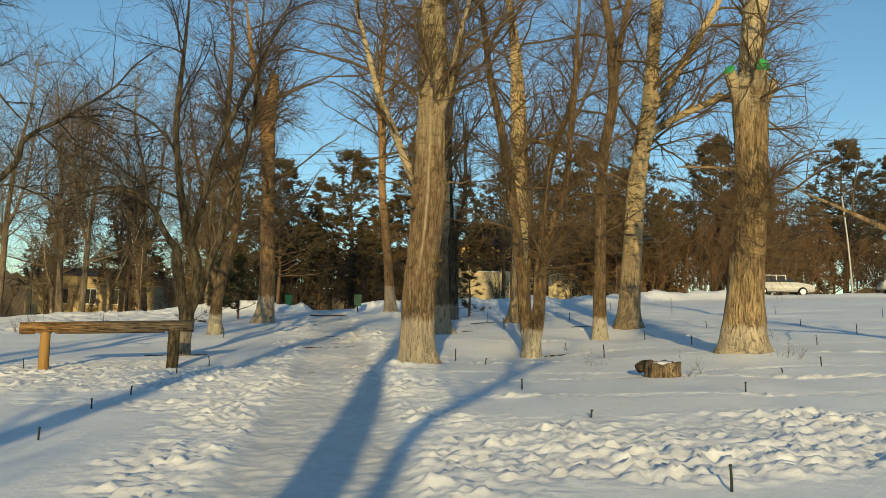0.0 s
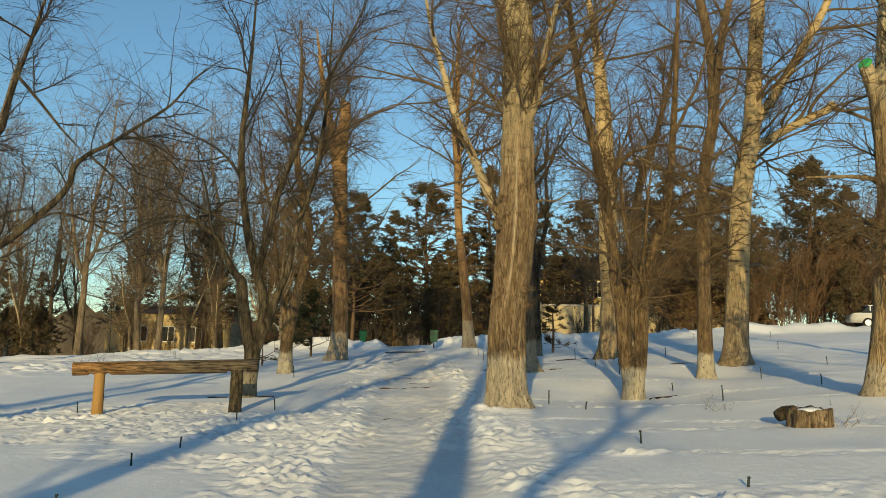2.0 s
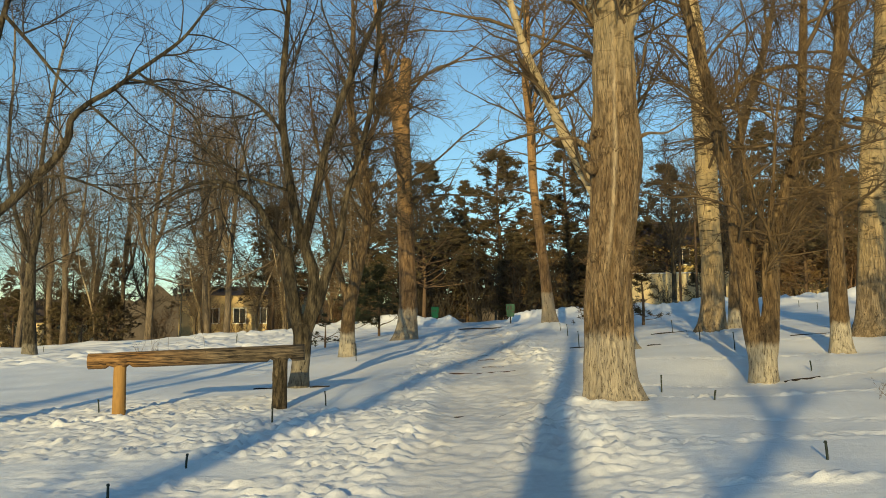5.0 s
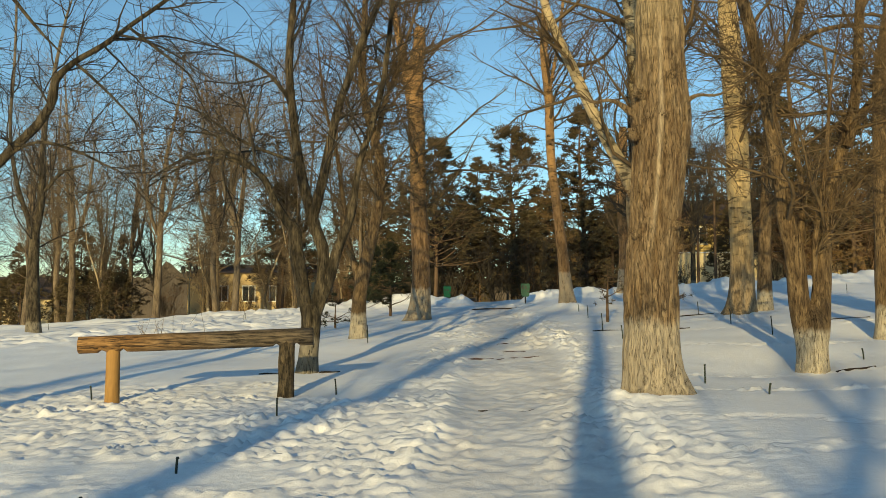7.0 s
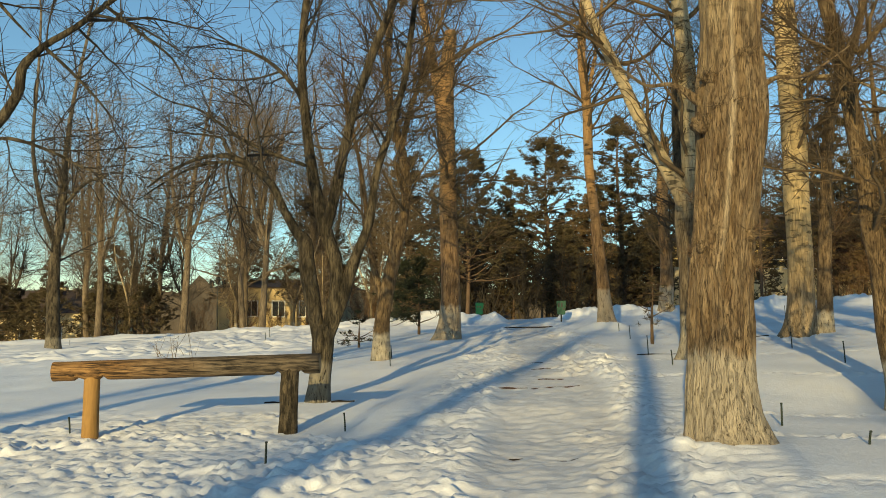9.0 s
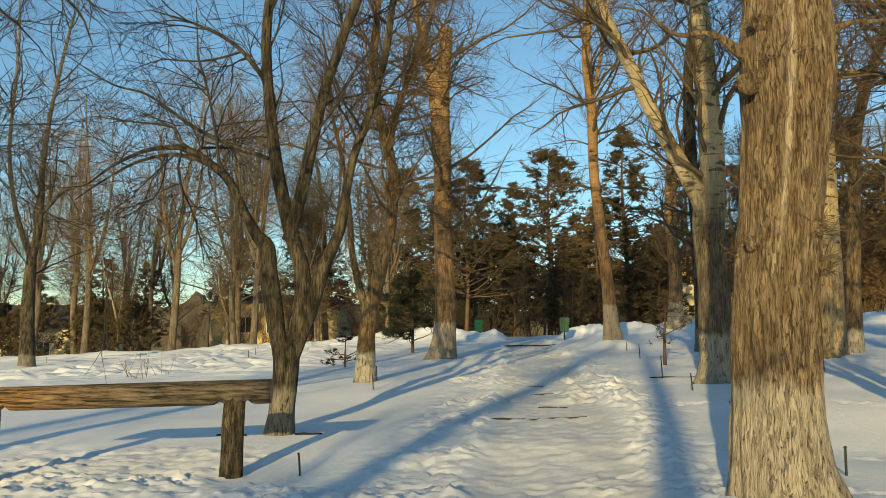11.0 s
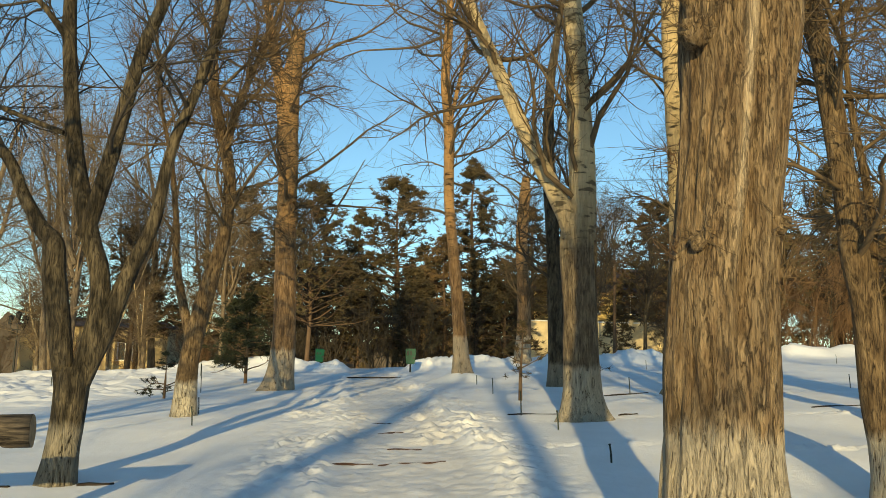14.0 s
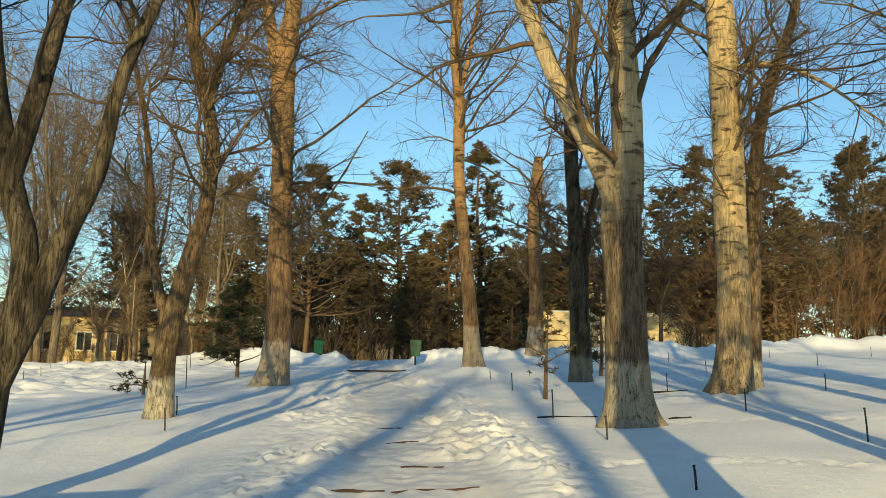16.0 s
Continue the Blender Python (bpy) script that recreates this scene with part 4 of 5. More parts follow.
# shade trees behind the walker
tree("poplar_tree", (-1.15, -6.0), "leaning bare poplar shading the path",
     [stem([(0.0, 0.0, 0.36), (0.05, 1.0, 0.3), (0.1, 3.2, 0.27), (-0.16, 4.6, 0.24), (-0.4, 5.6, 0.2), (-0.65, 7.3, 0.17)], 0, 6),
      [(0.1, 0, 2.0, 0.12), (0.58, 0, 3.2, 0.11), (0.8, 0, 4.1, 0.1), (1.9, 0.1, 5.2, 0.09), (2.4, 0.2, 5.7, 0.07), (3.0, 0.3, 6.6, 0.04)]],
     M_POP2, 4.0, (40, 300, 900), (2.0, 1.0, 0.5), sides=16, seed=71)
tree("poplar_tree", (-4.9, -8.0), "bare poplar shading the snow beside the path",
     [stem([(0.0, 0.0, 0.36), (-0.05, 2.5, 0.28), (0.0, 4.6, 0.25), (0.2, 6.0, 0.22), (0.5, 7.3, 0.2), (0.8, 9.0, 0.17)], 0, 6)], M_POP2, 3.0, (60, 600, 1800), (2.2, 1.1, 0.5), sides=16, seed=73)
# out of view, added only to cast shade over the snow on the left
tree("poplar_tree", (-11.5, -12.0), "unseen bare poplar added to shade the snow on the left",
     [stem([(0.0, 0.0, 0.4), (-0.05, 2.5, 0.3), (0.1, 5.5, 0.26), (0.2, 8.0, 0.2)], 0, 6)], M_POP2, 3.0, (50, 400, 1200), (2.2, 1.1, 0.5), sides=16, seed=79)
tree("poplar_tree", (10.3, 15.5), "slim bare poplar with one limb drooping over the slope",
     [stem([(0.0, 0.0, 0.24), (0.02, 1.5, 0.17), (-0.03, 4.0, 0.14), (0.05, 6.5, 0.11)], 0, 3),
      [(-0.05, 0.0, 1.5, 0.08), (-0.9, 0.0, 1.75, 0.06), (-2.1, 0.0, 2.23, 0.05), (-3.0, 0.0, 2.62, 0.032), (-3.6, 0.0, 2.87, 0.016), (-4.0, 0.0, 3.1, 0.004)]],
     M_POLL, 1.6, (40, 420, 1300), (1.3, 0.7, 0.4), sides=18, seed=97, r1=0.15)
tree("overhanging_tree", (-9.6, 12.2), "dark bare tree whose crooked limb overhangs the log rail",
     [stem([(0.0, 0.0, 0.26), (0.0, 1.2, 0.22), (0.1, 2.4, 0.18), (-0.1, 4.5, 0.15)], 0, 4),
      [(0.05, 0.1, 2.0, 0.1), (0.3, 1.6, 2.6, 0.078), (0.735, 2.8, 3.05, 0.066), (1.5, 3.0, 3.76, 0.06), (1.8, 3.0, 4.05, 0.055), (1.93, 3.0, 4.28, 0.054), (1.95, 3.0, 4.5, 0.05), (2.2, 3.0, 4.72, 0.038), (2.55, 3.05, 4.92, 0.034), (2.95, 3.1, 5.2, 0.029), (3.5, 3.2, 5.62, 0.022), (3.85, 3.3, 6.1, 0.014), (4.3, 3.4, 6.5, 0.006)],
      [(2.24, 3.0, 4.7, 0.02), (2.6, 2.95, 4.41, 0.017), (2.98, 2.9, 4.07, 0.013), (3.3, 2.9, 3.72, 0.006)],
      [(2.91, 3.1, 5.15, 0.02), (3.31, 3.1, 4.84, 0.016), (3.68, 3.2, 4.54, 0.012), (3.85, 3.2, 4.22, 0.005)],
      [(1.2, 2.95, 3.5, 0.024), (1.72, 3.0, 3.72, 0.02), (2.21, 3.1, 3.6, 0.017), (2.65, 3.1, 3.4, 0.013), (3.02, 3.2, 3.23, 0.005)],
      [(-0.05, 0.1, 3.6, 0.09), (0.4, 1.8, 4.4, 0.06), (0.65, 2.8, 5.0, 0.05), (0.67, 3.0, 5.57, 0.046), (0.81, 3.0, 6.13, 0.041), (1.07, 3.0, 6.98, 0.034), (1.3, 3.1, 8.2, 0.012)],
      [(0.82, 3.0, 6.11, 0.03), (1.24, 3.0, 5.67, 0.025), (1.66, 3.0, 5.2, 0.019), (2.0, 3.05, 4.85, 0.008)]],
     M_GREY, 2.6, (60, 560, 1700), (1.3, 0.75, 0.4), 0.9, 0.03, 0.05, sides=18, seed=83, twig=M_TWIG_GREY, r1=0.14)
tree("broken_tree", (-0.28, 46.5), "broken-topped bare trunk near the crest",
     [stem([(0.0, 0.0, 0.34), (0.05, 2.0, 0.28), (-0.1, 5.0, 0.26), (0.0, 7.0, 0.24), (0.05, 7.9, 0.17)])], M_SNAG, 2.0, (60, 500, 1600), (1.8, 0.9, 0.5), sides=14, seed=89)


# ---- things on the snow ----
M_LOG, n, l, b = base_mat("weathered_log", 0.8)
c = coords(n, l, (0.09, 1, 1))
streak, patchy = noise_node(n, l, c, 34, 6, 0.68, 0.4), noise_node(n, l, coords(n, l, (0.5, 1, 1)), 2.4, 4)
gold = ramp(n, [(0.39, (0.03, 0.019, 0.01)), (0.47, (0.15, 0.082, 0.032)), (0.62, (0.36, 0.205, 0.08))])
grey = ramp(n, [(0.39, (0.013, 0.01, 0.007)), (0.47, (0.06, 0.047, 0.032)), (0.62, (0.15, 0.115, 0.076))])
l.new(streak.outputs[0], gold.inputs[0])
l.new(streak.outputs[0], grey.inputs[0])
tc, sx = n.new("ShaderNodeTexCoord"), n.new("ShaderNodeSeparateXYZ")
l.new(tc.outputs["Object"], sx.inputs[0])
fade, along = n.new("ShaderNodeMapRange"), n.new("ShaderNodeMath")
along.operation = "MULTIPLY_ADD"
l.new(patchy.outputs[0], along.inputs[0])
along.inputs[1].default_value = 2.6
l.new(sx.outputs[0], along.inputs[2])
fade.inputs["From Min"].default_value, fade.inputs["From Max"].default_value = 0.1, 1.6
l.new(along.outputs[0], fade.inputs[0])
l.new(mix(n, l, fade.outputs[0], gold.outputs[0], grey.outputs[0]), b.inputs["Base Color"])
bump(n, l, b, streak.outputs[0], 0.7, 0.012)
M_LOG_END = plain("log_end_grain", (0.26, 0.18, 0.1), 0.85, 14, 0.4, 0.006)
M_POST = plain("peeled_post", (0.3, 0.17, 0.055), 0.75, 5, 0.4, 0.006, (1, 1, 0.15))
M_POST_DARK = bark("rotten_post", (0.007, 0.006, 0.004), (0.05, 0.041, 0.026), (0.2, 0.155, 0.095), 10, 7, 14)
M_STUMP = bark("stump_wood", (0.025, 0.018, 0.012), (0.22, 0.155, 0.09), (0.42, 0.31, 0.19), 9, 7, 14)
M_STAKE = plain("dark_stake", (0.02, 0.028, 0.022), 0.6, 20, 0.4, 0.002)
M_PLANK = plain("dark_plank", (0.022, 0.016, 0.012), 0.8, 12, 0.5, 0.004, (0.2, 1, 1))
M_RED_PLANK = plain("worn_red_plank", (0.05, 0.027, 0.02), 0.8, 12, 0.5, 0.004, (0.2, 1, 1))
M_GREEN = plain("green_enamel", (0.003, 0.058, 0.033), 0.45, 9, 0.3, 0.002)
M_DARK = plain("dark_iron", (0.02, 0.022, 0.022), 0.5, 15, 0.3, 0.002)
M_CUT = plain("green_cut_paint", (0.05, 0.3, 0.1), 0.6, 14, 0.35, 0.006)


def box(bm, cx, cy, cz, sx, sy, sz, rz=0.0, bev=0.0):
    r = bmesh.ops.create_cube(bm, size=1.0, matrix=pose(cx, cy, cz, 0, 0, rz) @ Matrix.Diagonal((sx, sy, sz, 1)))
    if bev:
        es = list({e for v in r["verts"] for e in v.link_edges})
        bmesh.ops.bevel(bm, geom=es, offset=bev, segments=2, affect="EDGES", profile=0.6)


def rod(P, R, sides, rough, seed, caps=True, spacing=0.05):
    """A closed rough rod along a line; returns verts and a face list."""
    ln = smooth_line([(*p, r) for p, r in zip(P, R)], spacing)
    v, f = trunk_mesh(ln, sides, rough, seed)
    faces = [tuple(q) for q in f.tolist()]
    k = len(v)
    if caps:
        faces += [tuple(range(sides - 1, -1, -1)), tuple(range(k - sides, k))]
    return v.tolist(), faces


RAIL_TURN = 20.0
rail = thing("log_rail", (-6.58, 17.1, ground_z(-6.58, 17.1)), "weathered horizontal log on two round posts in trodden snow", "rail", "", RAIL_TURN)
rz0 = rail.location.z
v, f = rod([(-1.66, 0.0, 1.05 - rz0), (-0.6, 0.02, 1.085 - rz0), (0.6, 0.015, 1.125 - rz0), (1.6, -0.01, 1.16 - rz0)], [0.122, 0.126, 0.128, 0.125], 28, 0.006, 201)
va = np.array(v)
for px in (-1.2, 1.22):
    for s_ in (-1, 1):
        w = np.exp(-((va[:, 0] - px - s_ * 0.14) / 0.035) ** 2)
        mid = 1.05 - rz0 + (va[:, 0] + 1.66) * 0.034
        under = va[:, 2] < mid - 0.04
        va[:, 2] += np.where(under, w * 0.045, 0)
log = mesh_object("log", va.tolist(), f, M_LOG, rail, "sun-bleached log with cracks along it")
log.data.materials.append(M_LOG_END)
for p in log.data.polygons:
    if len(p.vertices) > 4:
        p.material_index, p.use_smooth = 1, False
for px, py, r, m, lb in ((-1.2, 0.01, 0.1, M_POST, "yellow peeled round post"), (1.22, 0.0, 0.115, M_POST_DARK, "dark rotten round post")):
    gz_ = ground_z(-6.58 + px * math.cos(radians(RAIL_TURN)), 17.1 + px * math.sin(radians(RAIL_TURN))) - rz0
    v, f = rod([(px, py, gz_ - 0.25), (px, py, gz_ + 0.3), (px, py, 1.0 - rz0 + (px + 1.66) * 0.034)], [r * 1.06, r, r * 0.97], 20, 0.008 if m is M_POST else 0.03, int(210 + px * 3))
    mesh_object("post", v, f, m, rail, lb)


def stake(x, y, h, lean_x=0.0, lean_y=0.0, mat=None):
    z = ground_z(x, y)
    ob = thing("garden_stake", (x, y, z), "thin dark garden stake poking out of the snow", "stake", "stakes in the snow")
    v, f = rod([(0, 0, -0.15), (lean_x * 0.5, lean_y * 0.5, h * 0.5), (lean_x, lean_y, h)], [0.011, 0.011, 0.01], 8, 0.001, 3)
    mesh_object("shaft", v, f, mat or M_STAKE, ob)
    bm_ = bmesh.new()
    bmesh.ops.create_cone(bm_, segments=8, cap_ends=True, radius1=0.016, radius2=0.011, depth=0.016, matrix=pose(lean_x, lean_y, h))
    part("cap", bm_, mat or M_STAKE, ob)


for k, (x, y, h) in enumerate(((-8.3, 17.1, 0.2), (-4.47, 14.88, 0.2), (-4.31, 12.4, 0.13), (-4.35, 11.2, 0.13), (-3.99, 9.09, 0.13), (-4.66, 17.5, 0.22),
                               (0.4, 17.4, 0.24), (0.96, 16.1, 0.12), (1.34, 12.15, 0.14), (1.88, 9.55, 0.08), (2.4, 6.45, 0.19), (4.2, 11.35, 0.13))):
    stake(x, y, h, 0.01 * ((k * 7) % 5 - 2), 0.008 * ((k * 3) % 5 - 2))
for k, (x, y, h) in enumerate(((6.36, 14.02, 0.17), (5.54, 13.53, 0.07), (3.41, 17.24, 0.26), (5.77, 19.35, 0.2), (5.21, 21.56, 0.25), (10.49, 21.43, 0.25),
                               (10.47, 24.78, 0.2), (8.27, 18.59, 0.2), (7.8, 25.0, 0.2), (3.0, 19.9, 0.16), (-6.45, 25.0, 0.3), (-26.9, 40.9, 0.3))):
    stake(x, y, h, 0.012 * ((k * 5) % 5 - 2), 0.008 * ((k * 2) % 5 - 2))
for k, (x, y, h) in enumerate(((-1.51, 31.1, 0.36), (-1.02, 26.25, 0.42), (-0.58, 23.6, 0.27), (1.95, 26.7, 0.34), (2.28, 23.3, 0.37), (-16.5, 40, 0.3), (-19, 46.5, 0.3),
                               (-7.06, 27.03, 0.3), (-9.2, 33.2, 0.75), (-12.1, 41.4, 0.6), (-0.22, 20.81, 0.2), (1.6, 30.74, 0.36))):
    stake(x, y, h, 0.015 * ((k * 5) % 5 - 2), 0.008 * ((k * 2) % 5 - 2))
for k, (x, y, h) in enumerate(((4.49, 30.15, 0.32), (3.84, 36.57, 0.3), (-1.97, 35.67, 0.26), (7.48, 38.4, 0.35), (12.0, 45.2, 0.35), (4.29, 43.5, 0.35), (-18.9, 45, 0.3), (-14.4, 35.3, 0.25), (8.2, 44.8, 0.3),
                               (6.6, 31.0, 0.3), (9.0, 33.5, 0.3), (12.5, 32.0, 0.3), (14.5, 28.0, 0.3))):
    stake(x, y, h, 0.012 * ((k * 5) % 5 - 2), 0.008 * ((k * 2) % 5 - 2))


def plank(name, label, x0, y0, x1, y1, mat, h=0.05, up=0.03, group=""):
    x, y = (x0 + x1) / 2, (y0 + y1) / 2
    za, zb = ground_z(x0, y0), ground_z(x1, y1)
    L = math.hypot(x1 - x0, y1 - y0)
    v, f = rod([(-L / 2, 0, 0), (-L / 6, 0.01, 0.006), (L / 6, -0.008, -0.004), (L / 2, 0, 0)], [h * 0.5, h * 0.56, h * 0.52, h * 0.48], 8, 0.004, int(abs(x0 * 13)) + 3)
    ob = mesh_object(name, v, f, mat, None, "", False)
    ob.matrix_world = pose(x, y, (za + zb) / 2 + up - h * 0.5, 0, -math.degrees(math.atan2(zb - za, L)), math.degrees(math.atan2(y1 - y0, x1 - x0)))
    return tagged(ob, label, "plank", group)


for x0, y0, x1, y1 in ((-2.3, 15.6, -1.75, 15.62), (-1.72, 15.63, -1.26, 15.72), (-3.3, 20.64, -2.85, 20.7), (-2.8, 20.72, -2.05, 20.8), (-2.85, 21.95, -2.42, 22.02), (-3.2, 23.62, -2.52, 23.8), (-3.58, 25.35, -2.77, 25.62)):
    plank("step_edge", "worn reddish wooden step edge frozen into the packed path", x0, y0, x1, y1, M_RED_PLANK if y0 > 20 else M_PLANK, 0.024, 0.008, "path step edges")
plank("step_edge", "dark wooden step edge at the top of the path", -6.7, 40.7, -4.65, 40.0, M_PLANK, 0.05, 0.025, "path step edges")
for x0, y0, x1, y1 in ((-1.26, 26.3, -0.33, 26.6), (0.62, 25.95, 0.95, 26.0), (0.95, 30.3, 2.0, 30.75), (4.0, 26.35, 4.9, 26.4), (-6.85, 19.75, -6.4, 19.7), (-5.8, 19.9, -5.45, 20.0), (2.4, 19.1, 2.95, 19.15)):
    plank("edging_plank", "dark edging plank half sunk in snow round a tree", x0, y0, x1, y1, M_PLANK, 0.05, 0.02, "edging planks")

stump = thing("tree_stump", (3.64, 13.4, ground_z(3.64, 13.4)), "hollow weathered tree stump with cracked sides and snow on top", "stump")
S = 40
ang = np.arange(S) * 2 * np.pi / S
rings, hts = [], (-0.1, 0.06, 0.14, 0.22)
vv = []
for z in hts:
    rr = 0.27 * (1 + 0.1 * vnoise(np.cos(ang) * 2 + 5, np.sin(ang) * 2, 5) + 0.07 * vnoise(ang * 6, 0 * ang + z, 6)) * (1.06 - 0.2 * z)
    top = (0.025 * vnoise(ang * 2.2, 0 * ang, 9) + 0.02 * vnoise(ang * 6, 0 * ang, 8)) * (z > 0.2)
    vv.append(np.stack([rr * np.cos(ang), rr * np.sin(ang), z + top], 1))
inner = vv[-1] * np.array([0.72, 0.72, 1]) + np.array([0, 0, -0.02])
low = vv[-1] * np.array([0.6, 0.6, 0]) + np.array([0, 0, 0.1])
vv = np.concatenate(vv + [inner, low])
ff = [(r * S + i, r * S + (i + 1) % S, (r + 1) * S + (i + 1) % S, (r + 1) * S + i) for r in range(5) for i in range(S)] + [tuple(range(5 * S, 6 * S))]
mesh_object("stump_wood", vv.tolist(), ff, M_STUMP, stump)
bm = bmesh.new()
bmesh.ops.create_icosphere(bm, subdivisions=3, radius=1.0)
for q in bm.verts:
    q.co = Vector((q.co.x * 0.2, q.co.y * 0.2, 0.17 + q.co.z * 0.07 + 0.012 * noise.noise(q.co * 3)))
part("snow_cap", bm, M_SNOW, stump, "cap of snow", True)
chunk = thing("stump_chunk", (3.38, 13.62, ground_z(3.38, 13.62)), "broken dark chunk of wood beside the stump", "wood")
v, f = rod([(-0.1, 0, 0.12), (0, 0.02, 0.17), (0.11, 0, 0.2)], [0.075, 0.09, 0.07], 12, 0.015, 77)
mesh_object("wood", v, f, M_POST_DARK, chunk)


def litter_bin(x, y, turn, tip):
    ob = thing("litter_bin", (x, y, ground_z(x, y)), "green metal litter bin on a short post in the snow", "bin", "green bins", turn)
    bm_ = bmesh.new()
    bmesh.ops.create_cone(bm_, segments=10, cap_ends=True, radius1=0.035, radius2=0.035, depth=0.5, matrix=pose(0, 0, 0.1))
    part("post", bm_, M_DARK, ob)
    bm_ = bmesh.new()
    r = bmesh.ops.create_cube(bm_, size=1.0, matrix=pose(0, 0, 0.62, tip, 0, 0) @ Matrix.Diagonal((0.42, 0.32, 0.6, 1)))
    for q in r["verts"]:
        if q.co.z < 0.6:
            q.co.x *= 0.82
            q.co.y *= 0.82
    bmesh.ops.bevel(bm_, geom=bm_.edges[:], offset=0.025, segments=2, affect="EDGES")
    part("bucket", bm_, M_GREEN, ob)
    bm_ = bmesh.new()
    for dx in (-0.11, 0.02):
        box(bm_, dx, -0.168, 0.74, 0.07, 0.012, 0.16, 0, 0.004)
    box(bm_, 0.13, -0.166, 0.56, 0.1, 0.012, 0.06, 0, 0.004)
    part("slot", bm_, M_DARK, ob, "dark slot")


litter_bin(-4.75, 44.3, 6, 0)
litter_bin(-9.6, 50.2, 20, 8)


def young_spruce(x, y, h, spread, label, boughs, tufts, mat, bare=0.05, seed=1, count=14):
    ob = pine("young_spruce", label, h, bare, spread, boughs, tufts, mat, seed, "young spruces", 0.9, 0.07 + 0.035 * h, count, 0.045)
    ob.matrix_basis = pose(x, y, ground_z(x, y), 0, 0, seed * 40)


young_spruce(-13.0, 48.0, 3.0, 1.8, "dark green young spruce on the snowy slope", 60, 1100, M_SPRUCE, 0.05, 301, 16)
young_spruce(-0.93, 29.45, 1.75, 0.85, "sparse young spruce with rusty twigs", 18, 46, M_NEEDLE, 0.2, 303)
young_spruce(-9.4, 31.2, 1.1, 0.9, "sparse young spruce with drooping snowy boughs", 12, 90, M_SPRUCE, 0.05, 305)
young_spruce(1.0, 36.4, 2.6, 0.8, "young spruce between dark trunks", 26, 240, M_NEEDLE, 0.05, 307)
young_spruce(-9.3, 37.5, 2.9, 1.4, "dark young spruce behind a crooked tree", 44, 800, M_SPRUCE, 0.05, 309)

sap = thicket("sapling_bush", "few bare shoots poking out of the snow", 1.0, 12, 30, 20, 171, M_TWIG, "bare shoots", 0.55, 0.35)
place(sap, [(-14.9, 30.0, 1.0, 0), (3.98, 13.3, 0.42, 70), (6.35, 15.2, 0.45, 120), (2.95, 15.6, 0.35, 200), (7.8, 20.5, 0.4, 20)])

def shoots(owner, spots, count, length, mat):
    """Tufts of thin shoots springing from a trunk's bark."""
    at_ = np.repeat(np.array(spots, float), count, axis=0) + rng.normal(0, 0.03, (len(spots) * count, 3))
    d_ = rng.normal(0, 0.8, at_.shape) + np.array([0, -0.3, 0.35]) + np.sign(at_[:, :1]) * np.array([0.5, 0, 0])
    P_, R_ = sprout(at_, d_, length * rng.uniform(0.4, 1.2, len(at_)), np.full(len(at_), 0.004), 4, 0.2, 0.1)
    mesh_object("sprout_tuft", *tubes(P_, R_, 3), mat, owner, "thin reddish shoots")["kind"] = "stuff"


old_poplar = [t_ for t_ in scene.objects if t_.name == "poplar_tree"][0]
shoots(old_poplar, [(-0.28, -0.08, 1.75), (0.28, -0.1, 1.95), (0.28, -0.1, 1.6), (0.25, -0.15, 2.9), (-0.28, 0.0, 2.3)], 22, 0.16, M_BUSH)
BURLS = [(-0.18, -0.23, 1.8, 0.06), (0.23, -0.18, 1.9, 0.05), (-0.19, -0.24, 2.95, 0.085), (0.27, -0.12, 1.65, 0.04), (0.02, -0.28, 3.12, 0.085), (0.3, -0.16, 3.22, 0.08), (-0.12, -0.24, 3.4, 0.06), (0.2, -0.24, 3.62, 0.05)]
for bx, by, bz, br_ in BURLS:
    bm = bmesh.new()
    bmesh.ops.create_icosphere(bm, subdivisions=3, radius=br_)
    for v_ in bm.verts:
        k_ = 1 + 0.5 * float(vnoise(np.array([v_.co.x * 40 + bz * 7]), np.array([v_.co.z * 40 + v_.co.y * 33]), 77)[0])
        v_.co = Vector((v_.co.x * k_ * 1.15, v_.co.y * k_ * 0.8, v_.co.z * k_)) + Vector((bx, by, bz))
    part("burl", bm, M_MAIN, old_poplar, "knobbly burl", True)
shoots(old_poplar, [b_[:3] for b_ in BURLS], 26, 0.22, M_TWIG)
shoots([t_ for t_ in scene.objects if t_.name == "pollard_poplar"][0], [(0.42, -0.1, 1.6), (0.42, -0.1, 2.0), (0.44, -0.15, 2.5), (0.45, -0.1, 3.0), (0.4, -0.2, 3.4), (-0.2, -0.15, 1.9), (-0.18, -0.1, 2.8), (0.45, 0.0, 2.2), (0.48, 0.05, 1.8)], 60, 0.85, M_BUSH)

# painted saw cuts on the pruned poplar
pz = ground_z(5.84, 16.2)
for dx, dy, dz, r, rx, rz in ((-0.28, -0.07, 5.4, 0.12, 55, -60), (0.2, -0.53, 5.37, 0.155, 62, 4)):
    bm = bmesh.new()
    bmesh.ops.create_cone(bm, segments=22, cap_ends=True, radius1=r, radius2=r * 0.9, depth=0.05)
    for q in bm.verts:
        q.co *= 1 + 0.08 * noise.noise(q.co * 9)
    o = part("saw_cut", bm, M_CUT, None, "green-painted saw cut")
    o.parent = [t_ for t_ in scene.objects if t_.name == "pollard_poplar"][0]
    o.matrix_basis = pose(dx, dy, dz, rx, 0, rz)

